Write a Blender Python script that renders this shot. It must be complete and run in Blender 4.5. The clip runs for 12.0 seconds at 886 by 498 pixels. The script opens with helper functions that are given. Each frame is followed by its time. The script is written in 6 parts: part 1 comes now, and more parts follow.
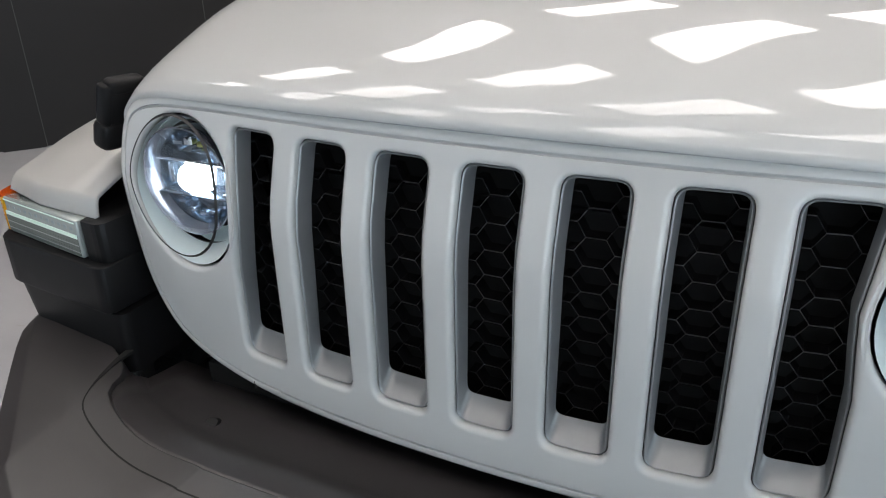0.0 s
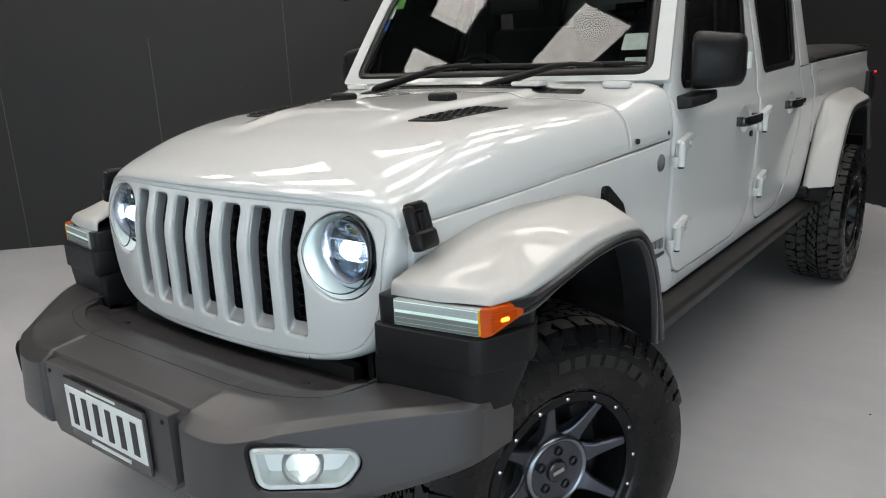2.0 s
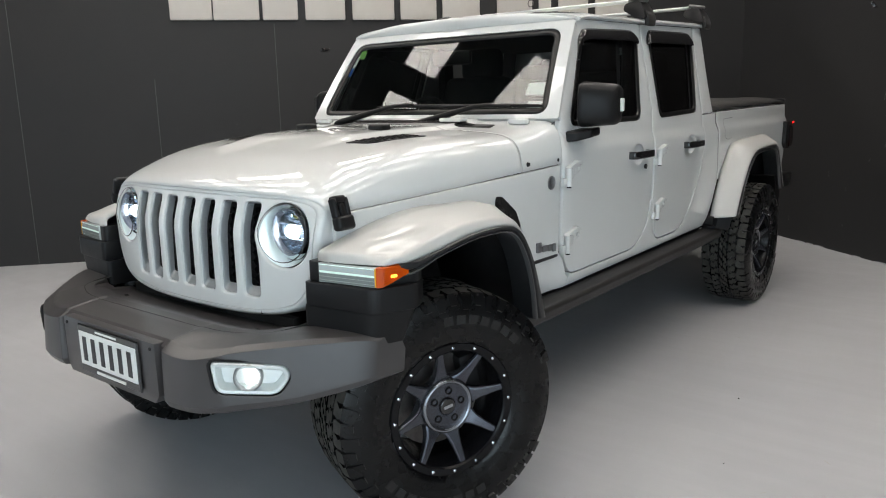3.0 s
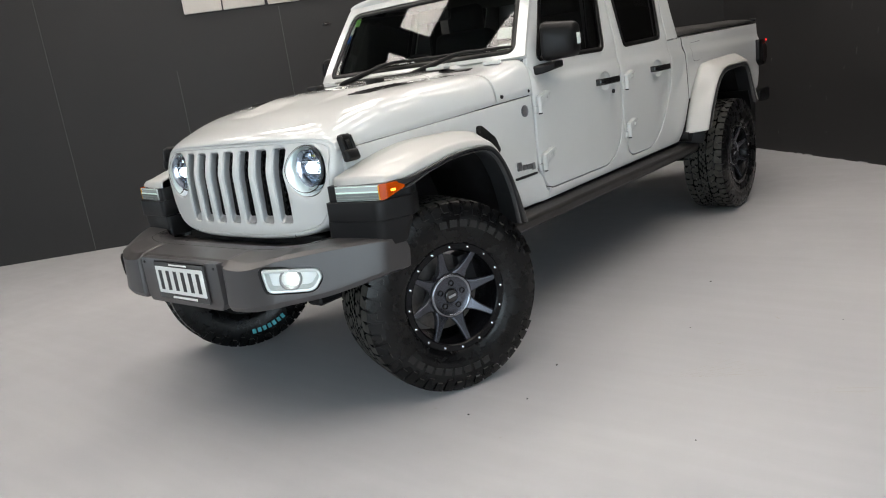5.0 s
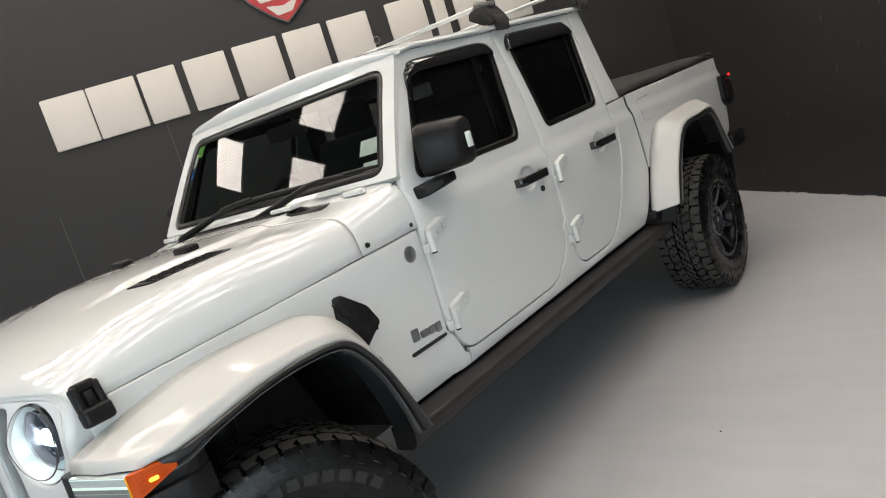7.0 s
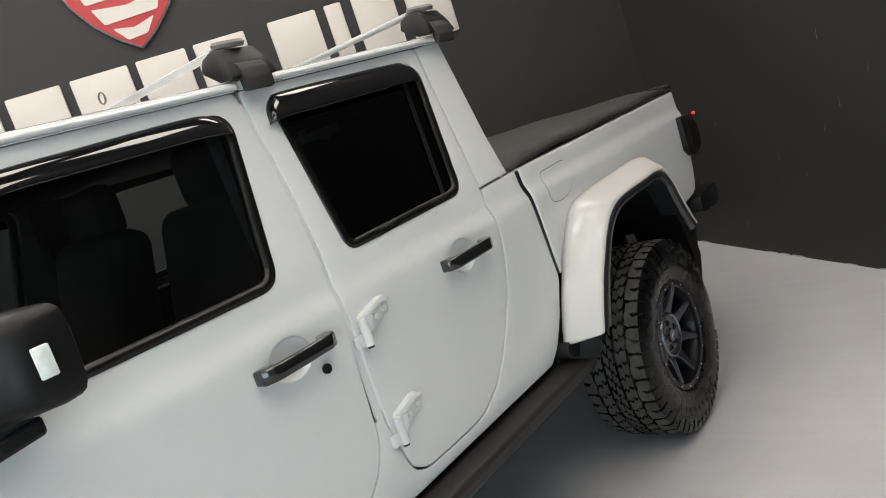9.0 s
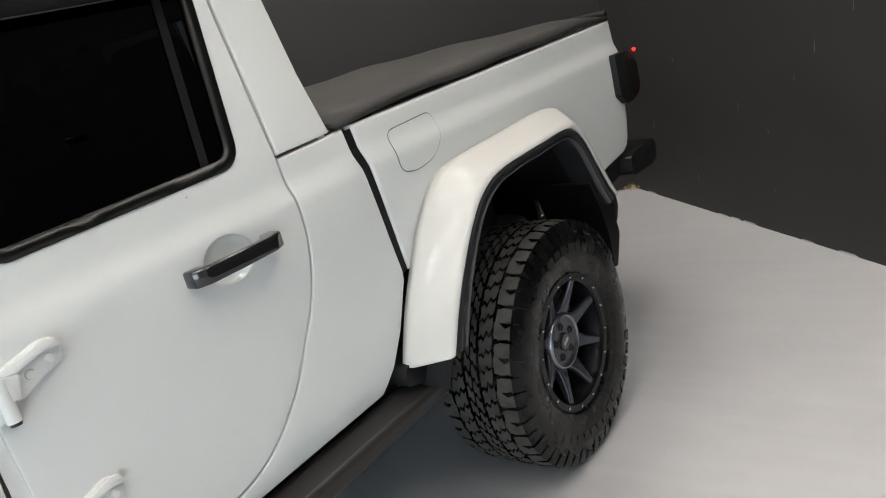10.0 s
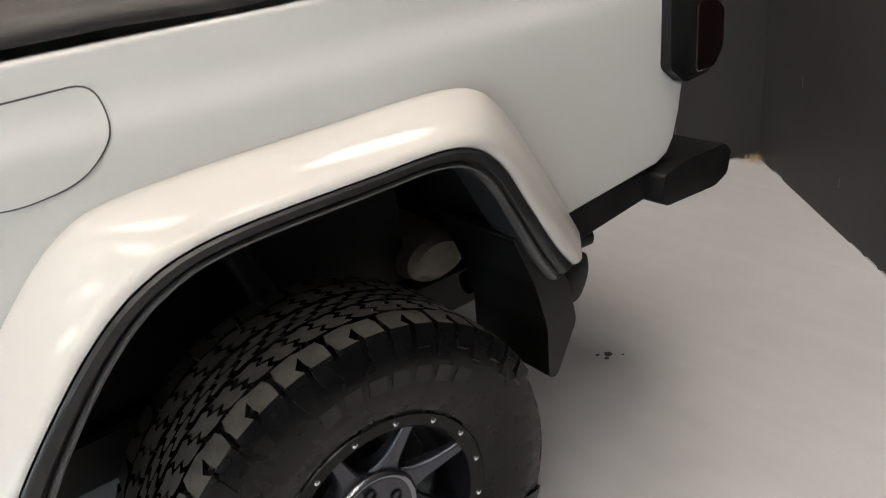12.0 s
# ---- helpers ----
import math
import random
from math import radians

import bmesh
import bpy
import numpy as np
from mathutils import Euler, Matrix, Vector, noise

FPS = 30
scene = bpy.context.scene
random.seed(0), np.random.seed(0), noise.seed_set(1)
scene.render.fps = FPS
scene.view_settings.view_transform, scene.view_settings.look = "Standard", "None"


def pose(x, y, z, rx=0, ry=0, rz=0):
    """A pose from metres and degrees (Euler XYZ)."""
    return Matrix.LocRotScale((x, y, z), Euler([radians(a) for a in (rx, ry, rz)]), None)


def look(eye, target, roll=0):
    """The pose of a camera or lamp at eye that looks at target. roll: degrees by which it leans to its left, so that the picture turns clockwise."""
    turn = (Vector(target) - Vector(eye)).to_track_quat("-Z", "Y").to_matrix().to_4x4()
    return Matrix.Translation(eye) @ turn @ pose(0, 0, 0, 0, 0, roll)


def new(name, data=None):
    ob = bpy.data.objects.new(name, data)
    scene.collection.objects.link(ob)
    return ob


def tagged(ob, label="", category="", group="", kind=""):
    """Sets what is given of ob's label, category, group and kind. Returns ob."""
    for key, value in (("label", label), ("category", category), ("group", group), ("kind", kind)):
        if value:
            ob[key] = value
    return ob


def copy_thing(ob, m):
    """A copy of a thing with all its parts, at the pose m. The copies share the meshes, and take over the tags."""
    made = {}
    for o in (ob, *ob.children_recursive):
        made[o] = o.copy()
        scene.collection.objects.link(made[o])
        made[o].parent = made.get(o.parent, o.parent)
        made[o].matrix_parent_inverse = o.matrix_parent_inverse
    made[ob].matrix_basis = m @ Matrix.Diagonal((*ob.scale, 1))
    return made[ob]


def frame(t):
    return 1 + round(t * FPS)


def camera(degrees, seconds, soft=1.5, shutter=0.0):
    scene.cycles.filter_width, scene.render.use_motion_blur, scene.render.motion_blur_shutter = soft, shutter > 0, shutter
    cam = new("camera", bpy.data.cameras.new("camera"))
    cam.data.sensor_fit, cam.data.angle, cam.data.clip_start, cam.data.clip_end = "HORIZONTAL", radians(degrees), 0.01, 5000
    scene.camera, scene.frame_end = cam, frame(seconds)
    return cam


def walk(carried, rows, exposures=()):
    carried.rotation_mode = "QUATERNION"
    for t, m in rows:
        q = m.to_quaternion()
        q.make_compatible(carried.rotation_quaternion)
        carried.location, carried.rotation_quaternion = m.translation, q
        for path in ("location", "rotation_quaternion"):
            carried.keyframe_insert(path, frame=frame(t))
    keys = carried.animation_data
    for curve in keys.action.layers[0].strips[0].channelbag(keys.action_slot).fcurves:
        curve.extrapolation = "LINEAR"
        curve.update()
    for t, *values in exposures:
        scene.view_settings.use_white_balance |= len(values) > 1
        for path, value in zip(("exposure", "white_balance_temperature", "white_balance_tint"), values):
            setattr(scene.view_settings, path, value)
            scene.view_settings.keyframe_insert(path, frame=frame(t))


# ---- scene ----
cam = camera(61.5, 12.0, 1.1)
PATH = [
    (0, (0.274, -1.106, 1.381), (-0.532, 0.524, 0.549), -1.6),
    (0.5, (0.609, -1.237, 1.413), (-0.349, 0.335, 0.632), -2.2),
    (0.9, (0.899, -1.346, 1.431), (-0.141, 0.205, 0.714), -2.3),
    (1, (0.972, -1.37, 1.447), (-0.093, 0.17, 0.746), -2.8),
    (1.5, (1.336, -1.441, 1.48), (0.185, 0.08, 0.878), -3.2),
    (2, (1.696, -1.574, 1.494), (0.501, -0.055, 0.979), -2.6),
    (2.5, (2.026, -1.794, 1.477), (0.817, -0.263, 1.04), -1.8),
    (3, (2.325, -1.951, 1.458), (1.117, -0.406, 1.064), -1.3),
    (3.2, (2.429, -2.017, 1.431), (1.222, -0.467, 1.059), -1.3),
    (4.8, (2.874, -2.435, 1.364), (1.61, -0.949, 0.923), -6.5),
    (5, (2.83, -2.377, 1.373), (1.564, -0.902, 0.901), -8.1),
    (5.5, (2.732, -2.145, 1.41), (1.461, -0.684, 0.91), -12.6),
    (6, (2.675, -1.852, 1.454), (1.401, -0.365, 1.048), -15.6),
    (6.5, (2.555, -1.46, 1.501), (1.295, 0.051, 1.145), -16.5),
    (6.7, (2.525, -1.308, 1.495), (1.272, 0.213, 1.155), -17.0),
    (8.3, (2.24, -0.048, 1.574), (0.959, 1.462, 1.294), -18.4),
    (8.5, (2.23, 0.135, 1.565), (0.961, 1.655, 1.283), -18.6),
    (9, (2.218, 0.594, 1.576), (0.955, 2.114, 1.263), -18.4),
    (9.5, (2.145, 1.034, 1.582), (0.883, 2.535, 1.189), -17.3),
    (10, (2.135, 1.496, 1.528), (0.901, 2.966, 0.966), -15.2),
    (10.5, (2.09, 1.947, 1.486), (0.877, 3.314, 0.675), -12.7),
    (11, (2.011, 2.301, 1.427), (0.787, 3.506, 0.402), -11.1),
    (11.5, (1.975, 2.616, 1.41), (0.616, 3.675, 0.395), -11.3),
    (12, (1.886, 3.006, 1.468), (0.403, 4.053, 0.628), -7.2),
]
from mathutils.bvhtree import BVHTree
from mathutils.interpolate import poly_3d_calc

EXPOSURE = [(0.0, -0.12, 6750, 15), (1.0, -0.05, 6750, 14), (2.0, 0.21, 6800, 12), (3.0, 0.34, 6880, 12), (5.0, 0.42, 7060, 14), (6.5, 0.48, 7220, 14), (8.5, 0.63, 7100, 13), (10.0, 0.98, 6980, 12), (11.0, 1.04, 7050, 13), (12.0, 1.13, 7350, 15)]
walk(cam, [(t, look(eye, target, roll)) for t, eye, target, roll in PATH], EXPOSURE)

# ---------------- room axes, light, exposure ----------------
CORNER = Vector((-0.22, 6.68, 0.0))            # where the two dark walls meet
A1 = radians(49.2)
DL = Vector((-math.cos(A1), -math.sin(A1), 0))  # along the sign wall, away from the corner
DR = Vector((math.sin(A1), -math.cos(A1), 0))   # along the other dark wall
CEIL = 4.7
LEN_L, LEN_R = 11.0, 9.5
PANEL_POWER = 6.9

world = bpy.data.worlds.new("world")
scene.world = world
world.use_nodes = True
world.node_tree.nodes["Background"].inputs["Color"].default_value = (0.02, 0.021, 0.023, 1)
world.node_tree.nodes["Background"].inputs["Strength"].default_value = 0.3
scene.view_settings.exposure = 0.0


# ---------------- materials ----------------
def mat(name, color, rough=0.5, metal=0.0, coat=0.0, coat_rough=0.03, noise_scale=0.0, noise_amt=0.0, bump=0.0, bump_scale=200.0,
        rough_var=0.0, spec=0.5, emit=None, strength=0.0, stretch=(1, 1, 1), detail=4.0):
    m = bpy.data.materials.new(name)
    m.use_nodes = True
    nt = m.node_tree
    b = nt.nodes["Principled BSDF"]
    b.inputs["Base Color"].default_value = (*color, 1)
    b.inputs["Roughness"].default_value = rough
    b.inputs["Metallic"].default_value = metal
    b.inputs["Coat Weight"].default_value = coat
    b.inputs["Coat Roughness"].default_value = coat_rough
    b.inputs["Specular IOR Level"].default_value = spec
    if emit:
        b.inputs["Emission Color"].default_value = (*emit, 1)
        b.inputs["Emission Strength"].default_value = strength
    if noise_amt or bump or rough_var:
        tc = nt.nodes.new("ShaderNodeTexCoord")
        mp = nt.nodes.new("ShaderNodeMapping")
        mp.inputs["Scale"].default_value = stretch
        nt.links.new(tc.outputs["Object"], mp.inputs["Vector"])
    if noise_amt or rough_var:
        n = nt.nodes.new("ShaderNodeTexNoise")
        n.inputs["Scale"].default_value = noise_scale or 3.0
        n.inputs["Detail"].default_value = detail
        n.inputs["Roughness"].default_value = 0.6
        nt.links.new(mp.outputs["Vector"], n.inputs["Vector"])
    if noise_amt:
        r = nt.nodes.new("ShaderNodeMapRange")
        r.inputs["From Min"].default_value, r.inputs["From Max"].default_value = 0.3, 0.7
        r.inputs["To Min"].default_value, r.inputs["To Max"].default_value = 1 - noise_amt, 1 + noise_amt
        mul = nt.nodes.new("ShaderNodeVectorMath")
        mul.operation = "SCALE"
        mul.inputs[0].default_value = color
        nt.links.new(n.outputs["Fac"], r.inputs["Value"])
        nt.links.new(r.outputs["Result"], mul.inputs["Scale"])
        nt.links.new(mul.outputs["Vector"], b.inputs["Base Color"])
    if rough_var:
        r2 = nt.nodes.new("ShaderNodeMapRange")
        r2.inputs["From Min"].default_value, r2.inputs["From Max"].default_value = 0.3, 0.7
        r2.inputs["To Min"].default_value, r2.inputs["To Max"].default_value = max(rough - rough_var, 0.02), rough + rough_var
        nt.links.new(n.outputs["Fac"], r2.inputs["Value"])
        nt.links.new(r2.outputs["Result"], b.inputs["Roughness"])
    if bump:
        n2 = nt.nodes.new("ShaderNodeTexNoise")
        n2.inputs["Scale"].default_value = bump_scale
        n2.inputs["Detail"].default_value = 3.0
        bp = nt.nodes.new("ShaderNodeBump")
        bp.inputs["Strength"].default_value = bump
        bp.inputs["Distance"].default_value = 0.002
        nt.links.new(mp.outputs["Vector"], n2.inputs["Vector"])
        nt.links.new(n2.outputs["Fac"], bp.inputs["Height"])
        nt.links.new(bp.outputs["Normal"], b.inputs["Normal"])
    return m


def glass(name, tint, ior=1.5, rough=0.0):
    """A thin pane: tinted transmission with Fresnel gloss."""
    m = bpy.data.materials.new(name)
    m.use_nodes = True
    nt = m.node_tree
    nt.nodes.remove(nt.nodes["Principled BSDF"])
    out = nt.nodes["Material Output"]
    tr, gl = nt.nodes.new("ShaderNodeBsdfTransparent"), nt.nodes.new("ShaderNodeBsdfGlossy")
    tr.inputs["Color"].default_value = (*tint, 1)
    gl.inputs["Roughness"].default_value = rough
    fr, mx = nt.nodes.new("ShaderNodeFresnel"), nt.nodes.new("ShaderNodeMixShader")
    fr.inputs["IOR"].default_value = ior
    nt.links.new(fr.outputs["Fac"], mx.inputs["Fac"])
    nt.links.new(tr.outputs["BSDF"], mx.inputs[1])
    nt.links.new(gl.outputs["BSDF"], mx.inputs[2])
    nt.links.new(mx.outputs["Shader"], out.inputs["Surface"])
    return m


WHITE = mat("white_paint", (0.60, 0.61, 0.60), 0.35, spec=0.1, coat=1.0, coat_rough=0.015, noise_scale=1.5, noise_amt=0.015)
# body white darkened and dulled to hold down the light on the flares
FLAREDIM = mat("flare_white_dimmed", (0.50, 0.495, 0.475), 0.4, spec=0.1, coat=0.45, coat_rough=0.035, noise_scale=1.5, noise_amt=0.02)
BLACK = mat("black_plastic", (0.0090, 0.0089, 0.0095), 0.40, spec=0.2, noise_scale=9, noise_amt=0.15, bump=0.12, bump_scale=420, rough_var=0.06)
BUMPER = mat("bumper_plastic", (0.044, 0.0405, 0.0413), 0.32, spec=0.6, noise_scale=5, noise_amt=0.07, bump=0.02, bump_scale=900, rough_var=0.01)
GLOSS = mat("gloss_black", (0.008, 0.008, 0.009), 0.06, coat=0.6)
LINER = mat("liner_black", (0.008, 0.008, 0.0088), 0.5, spec=0.25, noise_scale=12, noise_amt=0.4)
RUBBER = mat("tyre_rubber", (0.0026, 0.0027, 0.0031), 0.27, spec=0.28, noise_scale=14, noise_amt=0.3, bump=0.06, bump_scale=160, rough_var=0.07)
TREAD = mat("tyre_tread", (0.046, 0.0447, 0.041), 0.6, spec=0.2, noise_scale=22, noise_amt=0.35, bump=0.2, bump_scale=220)
GUNMETAL = mat("gunmetal", (0.075, 0.079, 0.095), 0.26, metal=0.75, noise_scale=30, noise_amt=0.08)
HUBMETAL = mat("polished_dark_metal", (0.24, 0.25, 0.275), 0.24, metal=0.95)
RIMBLACK = mat("rim_black", (0.005, 0.005, 0.006), 0.25, spec=0.2)
STEEL = mat("steel", (0.13, 0.12, 0.115), 0.4, metal=0.9, noise_scale=40, noise_amt=0.2)
CHROME = mat("chrome", (0.8, 0.82, 0.84), 0.08, metal=1.0)
SILVER = mat("silver_bezel", (0.30, 0.31, 0.315), 0.36, metal=0.45, noise_scale=40, noise_amt=0.04)
MESHBLK = mat("mesh_black", (0.007, 0.007, 0.008), 0.22)
# near-black for bolts, and for shade in slots, gaps and behind the grille
VOID = mat("shade_and_bolt_black", (0.003, 0.003, 0.003), 0.8)
TONNEAU = mat("tonneau_vinyl", (0.03, 0.0285, 0.028), 0.6, spec=0.3, noise_scale=7, noise_amt=0.2, bump=0.35, bump_scale=350)
SEAM = mat("seam_dark", (0.03, 0.03, 0.03), 0.6)
CLOTH = mat("seat_cloth", (0.014, 0.014, 0.015), 0.8, noise_scale=60, noise_amt=0.2)
AMBER = mat("amber_lens", (0.42, 0.048, 0.001), 0.22, spec=0.3, emit=(1.0, 0.2, 0.006), strength=0.06)
AMBERLIT = mat("amber_bulb", (1.0, 0.4, 0.05), 0.3, emit=(1.0, 0.36, 0.03), strength=3.0)
REDLENS = mat("red_lens", (0.005, 0.0006, 0.0008), 0.12, spec=0.4, coat=0.2)
REDLIT = mat("red_led", (1.0, 0.05, 0.04), 0.3, emit=(1.0, 0.008, 0.006), strength=2.2)
LED = mat("led_white", (0.9, 0.95, 1.0), 0.3, emit=(0.80, 0.94, 1.0), strength=9.0)
DRL = mat("drl_strip", (0.55, 0.7, 0.64), 0.25, emit=(0.8, 1.0, 0.9), strength=0.22)
# fill glows for two added openings, to light the grille and doors
FRONTFILL = mat("fill_glow_front", (0.7, 0.8, 0.9), 0.9, emit=(0.70, 0.87, 1.0), strength=0.6)
SIDEFILL = mat("fill_glow_side", (0.7, 0.8, 0.9), 0.9, emit=(0.68, 0.87, 1.0), strength=2.8)
FOGLED = mat("fog_led", (0.9, 0.95, 0.95), 0.3, emit=(0.9, 0.97, 1.0), strength=2.6)
FOGFRAME = mat("fog_frame", (0.60, 0.64, 0.63), 0.32, metal=0.35, coat=0.3)
FOGBOWL = mat("fog_bowl", (0.78, 0.81, 0.8), 0.3, coat=0.5)
LENSBODY = mat("lamp_reflector", (0.40, 0.46, 0.53), 0.14, metal=0.9)
# pale cyan puts the lamp's glow into the bucket's own colour
BUCKET = mat("lamp_bucket", (0.86, 0.97, 0.97), 0.28, metal=0.2, coat=0.5)
MARKERBODY = mat("marker_lens_body", (0.46, 0.51, 0.49), 0.2, metal=0.3, coat=0.6)
CLEAR = glass("lamp_glass", (0.97, 0.98, 0.98), 1.45)
SCREEN = glass("windscreen_glass", (0.62, 0.68, 0.66), 1.52)
SIDEGLASS = glass("front_side_glass", (0.46, 0.50, 0.49), 1.38)
TINTED = glass("privacy_glass", (0.010, 0.0104, 0.0115), 1.33)
PLATEW = mat("plate_white", (0.75, 0.76, 0.74), 0.35, noise_scale=20, noise_amt=0.05)
PLATEINK = mat("plate_ink", (0.01, 0.01, 0.012), 0.4)
BADGE = mat("badge_grey", (0.22, 0.22, 0.23), 0.3, metal=0.7)
TYREINK = mat("tyre_blue_mark", (0.05, 0.35, 0.42), 0.5)
STICKW = mat("sticker_white", (0.7, 0.75, 0.72), 0.5, noise_scale=60, noise_amt=0.12)
STICKG = mat("sticker_green", (0.2, 0.5, 0.12), 0.5)
STICKB = mat("sticker_blue", (0.03, 0.15, 0.5), 0.5)
SIGN = mat("sign_white", (0.56, 0.53, 0.49), 0.5, noise_scale=3, noise_amt=0.03)
SIGNRED = mat("sign_red", (0.42, 0.025, 0.03), 0.35, noise_scale=4, noise_amt=0.06)
SIGNGREY = mat("sign_grey", (0.16, 0.16, 0.16), 0.3, metal=0.5)
CEILING = mat("ceiling_paint", (0.08, 0.08, 0.08), 0.85, noise_scale=2, noise_amt=0.05)
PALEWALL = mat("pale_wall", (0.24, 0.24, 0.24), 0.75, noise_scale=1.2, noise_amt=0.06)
GAPGREY = mat("door_gap_grey", (0.13, 0.13, 0.13), 0.5)
ALU = mat("brushed_aluminium", (0.72, 0.73, 0.73), 0.32, metal=0.6, noise_scale=30, noise_amt=0.05)
TYRELETTER = mat("tyre_letter", (0.010, 0.010, 0.0098), 0.48, spec=0.38, noise_scale=70, noise_amt=0.5)
SEALBLACK = mat("seal_rubber", (0.004, 0.004, 0.004), 0.3, spec=0.35)
VISORBLACK = mat("visor_plastic", (0.006, 0.006, 0.007), 0.05, spec=0.55)
CAPGREY = mat("rack_cap", (0.12, 0.115, 0.11), 0.4, noise_scale=30, noise_amt=0.1)
# side wall out of view, kept pale to bounce light onto the doors
BOUNCEWALL = mat("bounce_side_wall", (0.46, 0.465, 0.47), 0.6, noise_scale=1.2, noise_amt=0.06)
SILENCER = mat("dull_steel", (0.30, 0.275, 0.235), 0.5, metal=0.4, noise_scale=14, noise_amt=0.25)
# trim plastic lightened, since the lip's edge catches light
LIPSHEEN = mat("trim_lip_sheen", (0.060, 0.060, 0.061), 0.34, spec=0.6, noise_scale=12, noise_amt=0.12)
MARKERLOW = mat("marker_lens_lower", (0.19, 0.22, 0.205), 0.22, metal=0.2, coat=0.6)
MARKERDOT = mat("marker_diode", (0.29, 0.35, 0.36), 0.25, coat=0.6)
AMBEREDGE = mat("amber_lens_edge", (0.75, 0.36, 0.02), 0.25, spec=0.4)
LENSCOLLAR = mat("lamp_collar", (0.34, 0.36, 0.42), 0.2, metal=0.6, coat=0.5)
# a glint inside the lens, given to one facet as colour
YELLOWGLINT = mat("lamp_yellow_glint", (0.5, 0.48, 0.18), 0.15, metal=0.6)
STEPBLACK = mat("step_plastic", (0.019, 0.0178, 0.0175), 0.42, spec=0.35, noise_scale=9, noise_amt=0.15, bump=0.12, bump_scale=420)
TRIMBLACK = mat("flare_trim_plastic", (0.016, 0.0165, 0.0178), 0.32, spec=0.45, noise_scale=9, noise_amt=0.15, bump=0.08, bump_scale=420)
SCUFF = mat("floor_mark", (0.42, 0.41, 0.39), 0.6)
STRAW = mat("dry_debris", (0.32, 0.24, 0.14), 0.9, noise_scale=40, noise_amt=0.4)
PANEL = mat("light_diffuser", (0.9, 0.9, 0.88), 0.5, emit=(1.0, 0.985, 0.955), strength=PANEL_POWER)
PFRAME = mat("light_frame", (0.6, 0.6, 0.6), 0.4)


# ---------------- mesh helpers ----------------
import functools
from mathutils import geometry

def part(name, bm, material, parent=None, label="", smooth=35, solid=0.0, bevel=0.0, segs=2, shadow=True):
    me = bpy.data.meshes.new(name)
    bm.to_mesh(me)
    bm.free()
    for m in material if isinstance(material, (list, tuple)) else (material,):
        me.materials.append(m)
    if smooth:
        me.shade_smooth()
        me.set_sharp_from_angle(angle=radians(smooth))
    ob = new(name, me)
    if parent is not None:
        ob.parent = parent
    if solid:
        s = ob.modifiers.new("solid", "SOLIDIFY")
        s.thickness, s.offset = solid, -1.0
    if bevel:
        b = ob.modifiers.new("bevel", "BEVEL")
        b.width, b.segments, b.limit_method, b.angle_limit = bevel, segs, "ANGLE", radians(28)
    if bevel:
        w = ob.modifiers.new("normals", "WEIGHTED_NORMAL")
        w.keep_sharp = True
    if label:
        ob["label"] = label
    ob.visible_shadow = shadow
    return ob


def mirror(bm):
    for v in bm.verts:
        v.co.x = -v.co.x
    bmesh.ops.reverse_faces(bm, faces=bm.faces[:])
    return bm


def both(name, build, material, parent, label="", **kw):
    """A part on the truck's left side and its mirror image on the right."""
    return part(name, build(), material, parent, label, **kw), part(name, mirror(build()), material, parent, label, **kw)


def rbox(cx, cy, cz, sx, sy, sz, r=0.0, segs=2, m=None, bm=None):
    bm2 = bmesh.new()
    bmesh.ops.create_cube(bm2, size=1.0)
    bmesh.ops.scale(bm2, vec=(sx, sy, sz), verts=bm2.verts[:])
    if r:
        bmesh.ops.bevel(bm2, geom=bm2.edges[:], offset=r, segments=segs, profile=0.5, affect="EDGES", clamp_overlap=True)
    t = Matrix.Translation((cx, cy, cz)) @ (m or Matrix.Identity(4))
    bmesh.ops.transform(bm2, matrix=t, verts=bm2.verts[:])
    return bm2 if bm is None else merge(bm, bm2)


def merge(bm, other):
    me = bpy.data.meshes.new("tmp")
    other.to_mesh(me)
    other.free()
    bm.from_mesh(me)
    bpy.data.meshes.remove(me)
    return bm


def cyl(p, q, r1, r2=None, n=16, caps=True):
    """A tapered round bar from p to q."""
    p, q = Vector(p), Vector(q)
    bm = bmesh.new()
    bmesh.ops.create_cone(bm, cap_ends=caps, segments=n, radius1=r1, radius2=r1 if r2 is None else r2, depth=(q - p).length)
    m = Matrix.Translation((p + q) / 2) @ (q - p).to_track_quat("Z", "Y").to_matrix().to_4x4()
    bmesh.ops.transform(bm, matrix=m, verts=bm.verts[:])
    return bm


def fillet(pts, r=0.0, n=4):
    """A closed 2D outline with its corners rounded; a point may carry its own radius."""
    out, k = [], len(pts)
    for i in range(k):
        p = Vector(pts[i][:2])
        rad = pts[i][2] if len(pts[i]) > 2 else r
        a, b = Vector(pts[i - 1][:2]), Vector(pts[(i + 1) % k][:2])
        if rad <= 0:
            out.append(p)
            continue
        da, db = a - p, b - p
        t = min(rad, da.length * 0.48, db.length * 0.48)
        s, e = p + da.normalized() * t, p + db.normalized() * t
        for j in range(n + 1):
            u = j / n
            out.append(s * (1 - u) ** 2 + p * 2 * u * (1 - u) + e * u ** 2)
    return out


def inside(p, loop):
    hit = False
    for i in range(len(loop)):
        a, b = loop[i - 1], loop[i]
        if (a[1] > p[1]) != (b[1] > p[1]) and p[0] < (b[0] - a[0]) * (p[1] - a[1]) / (b[1] - a[1]) + a[0]:
            hit = not hit
    return hit


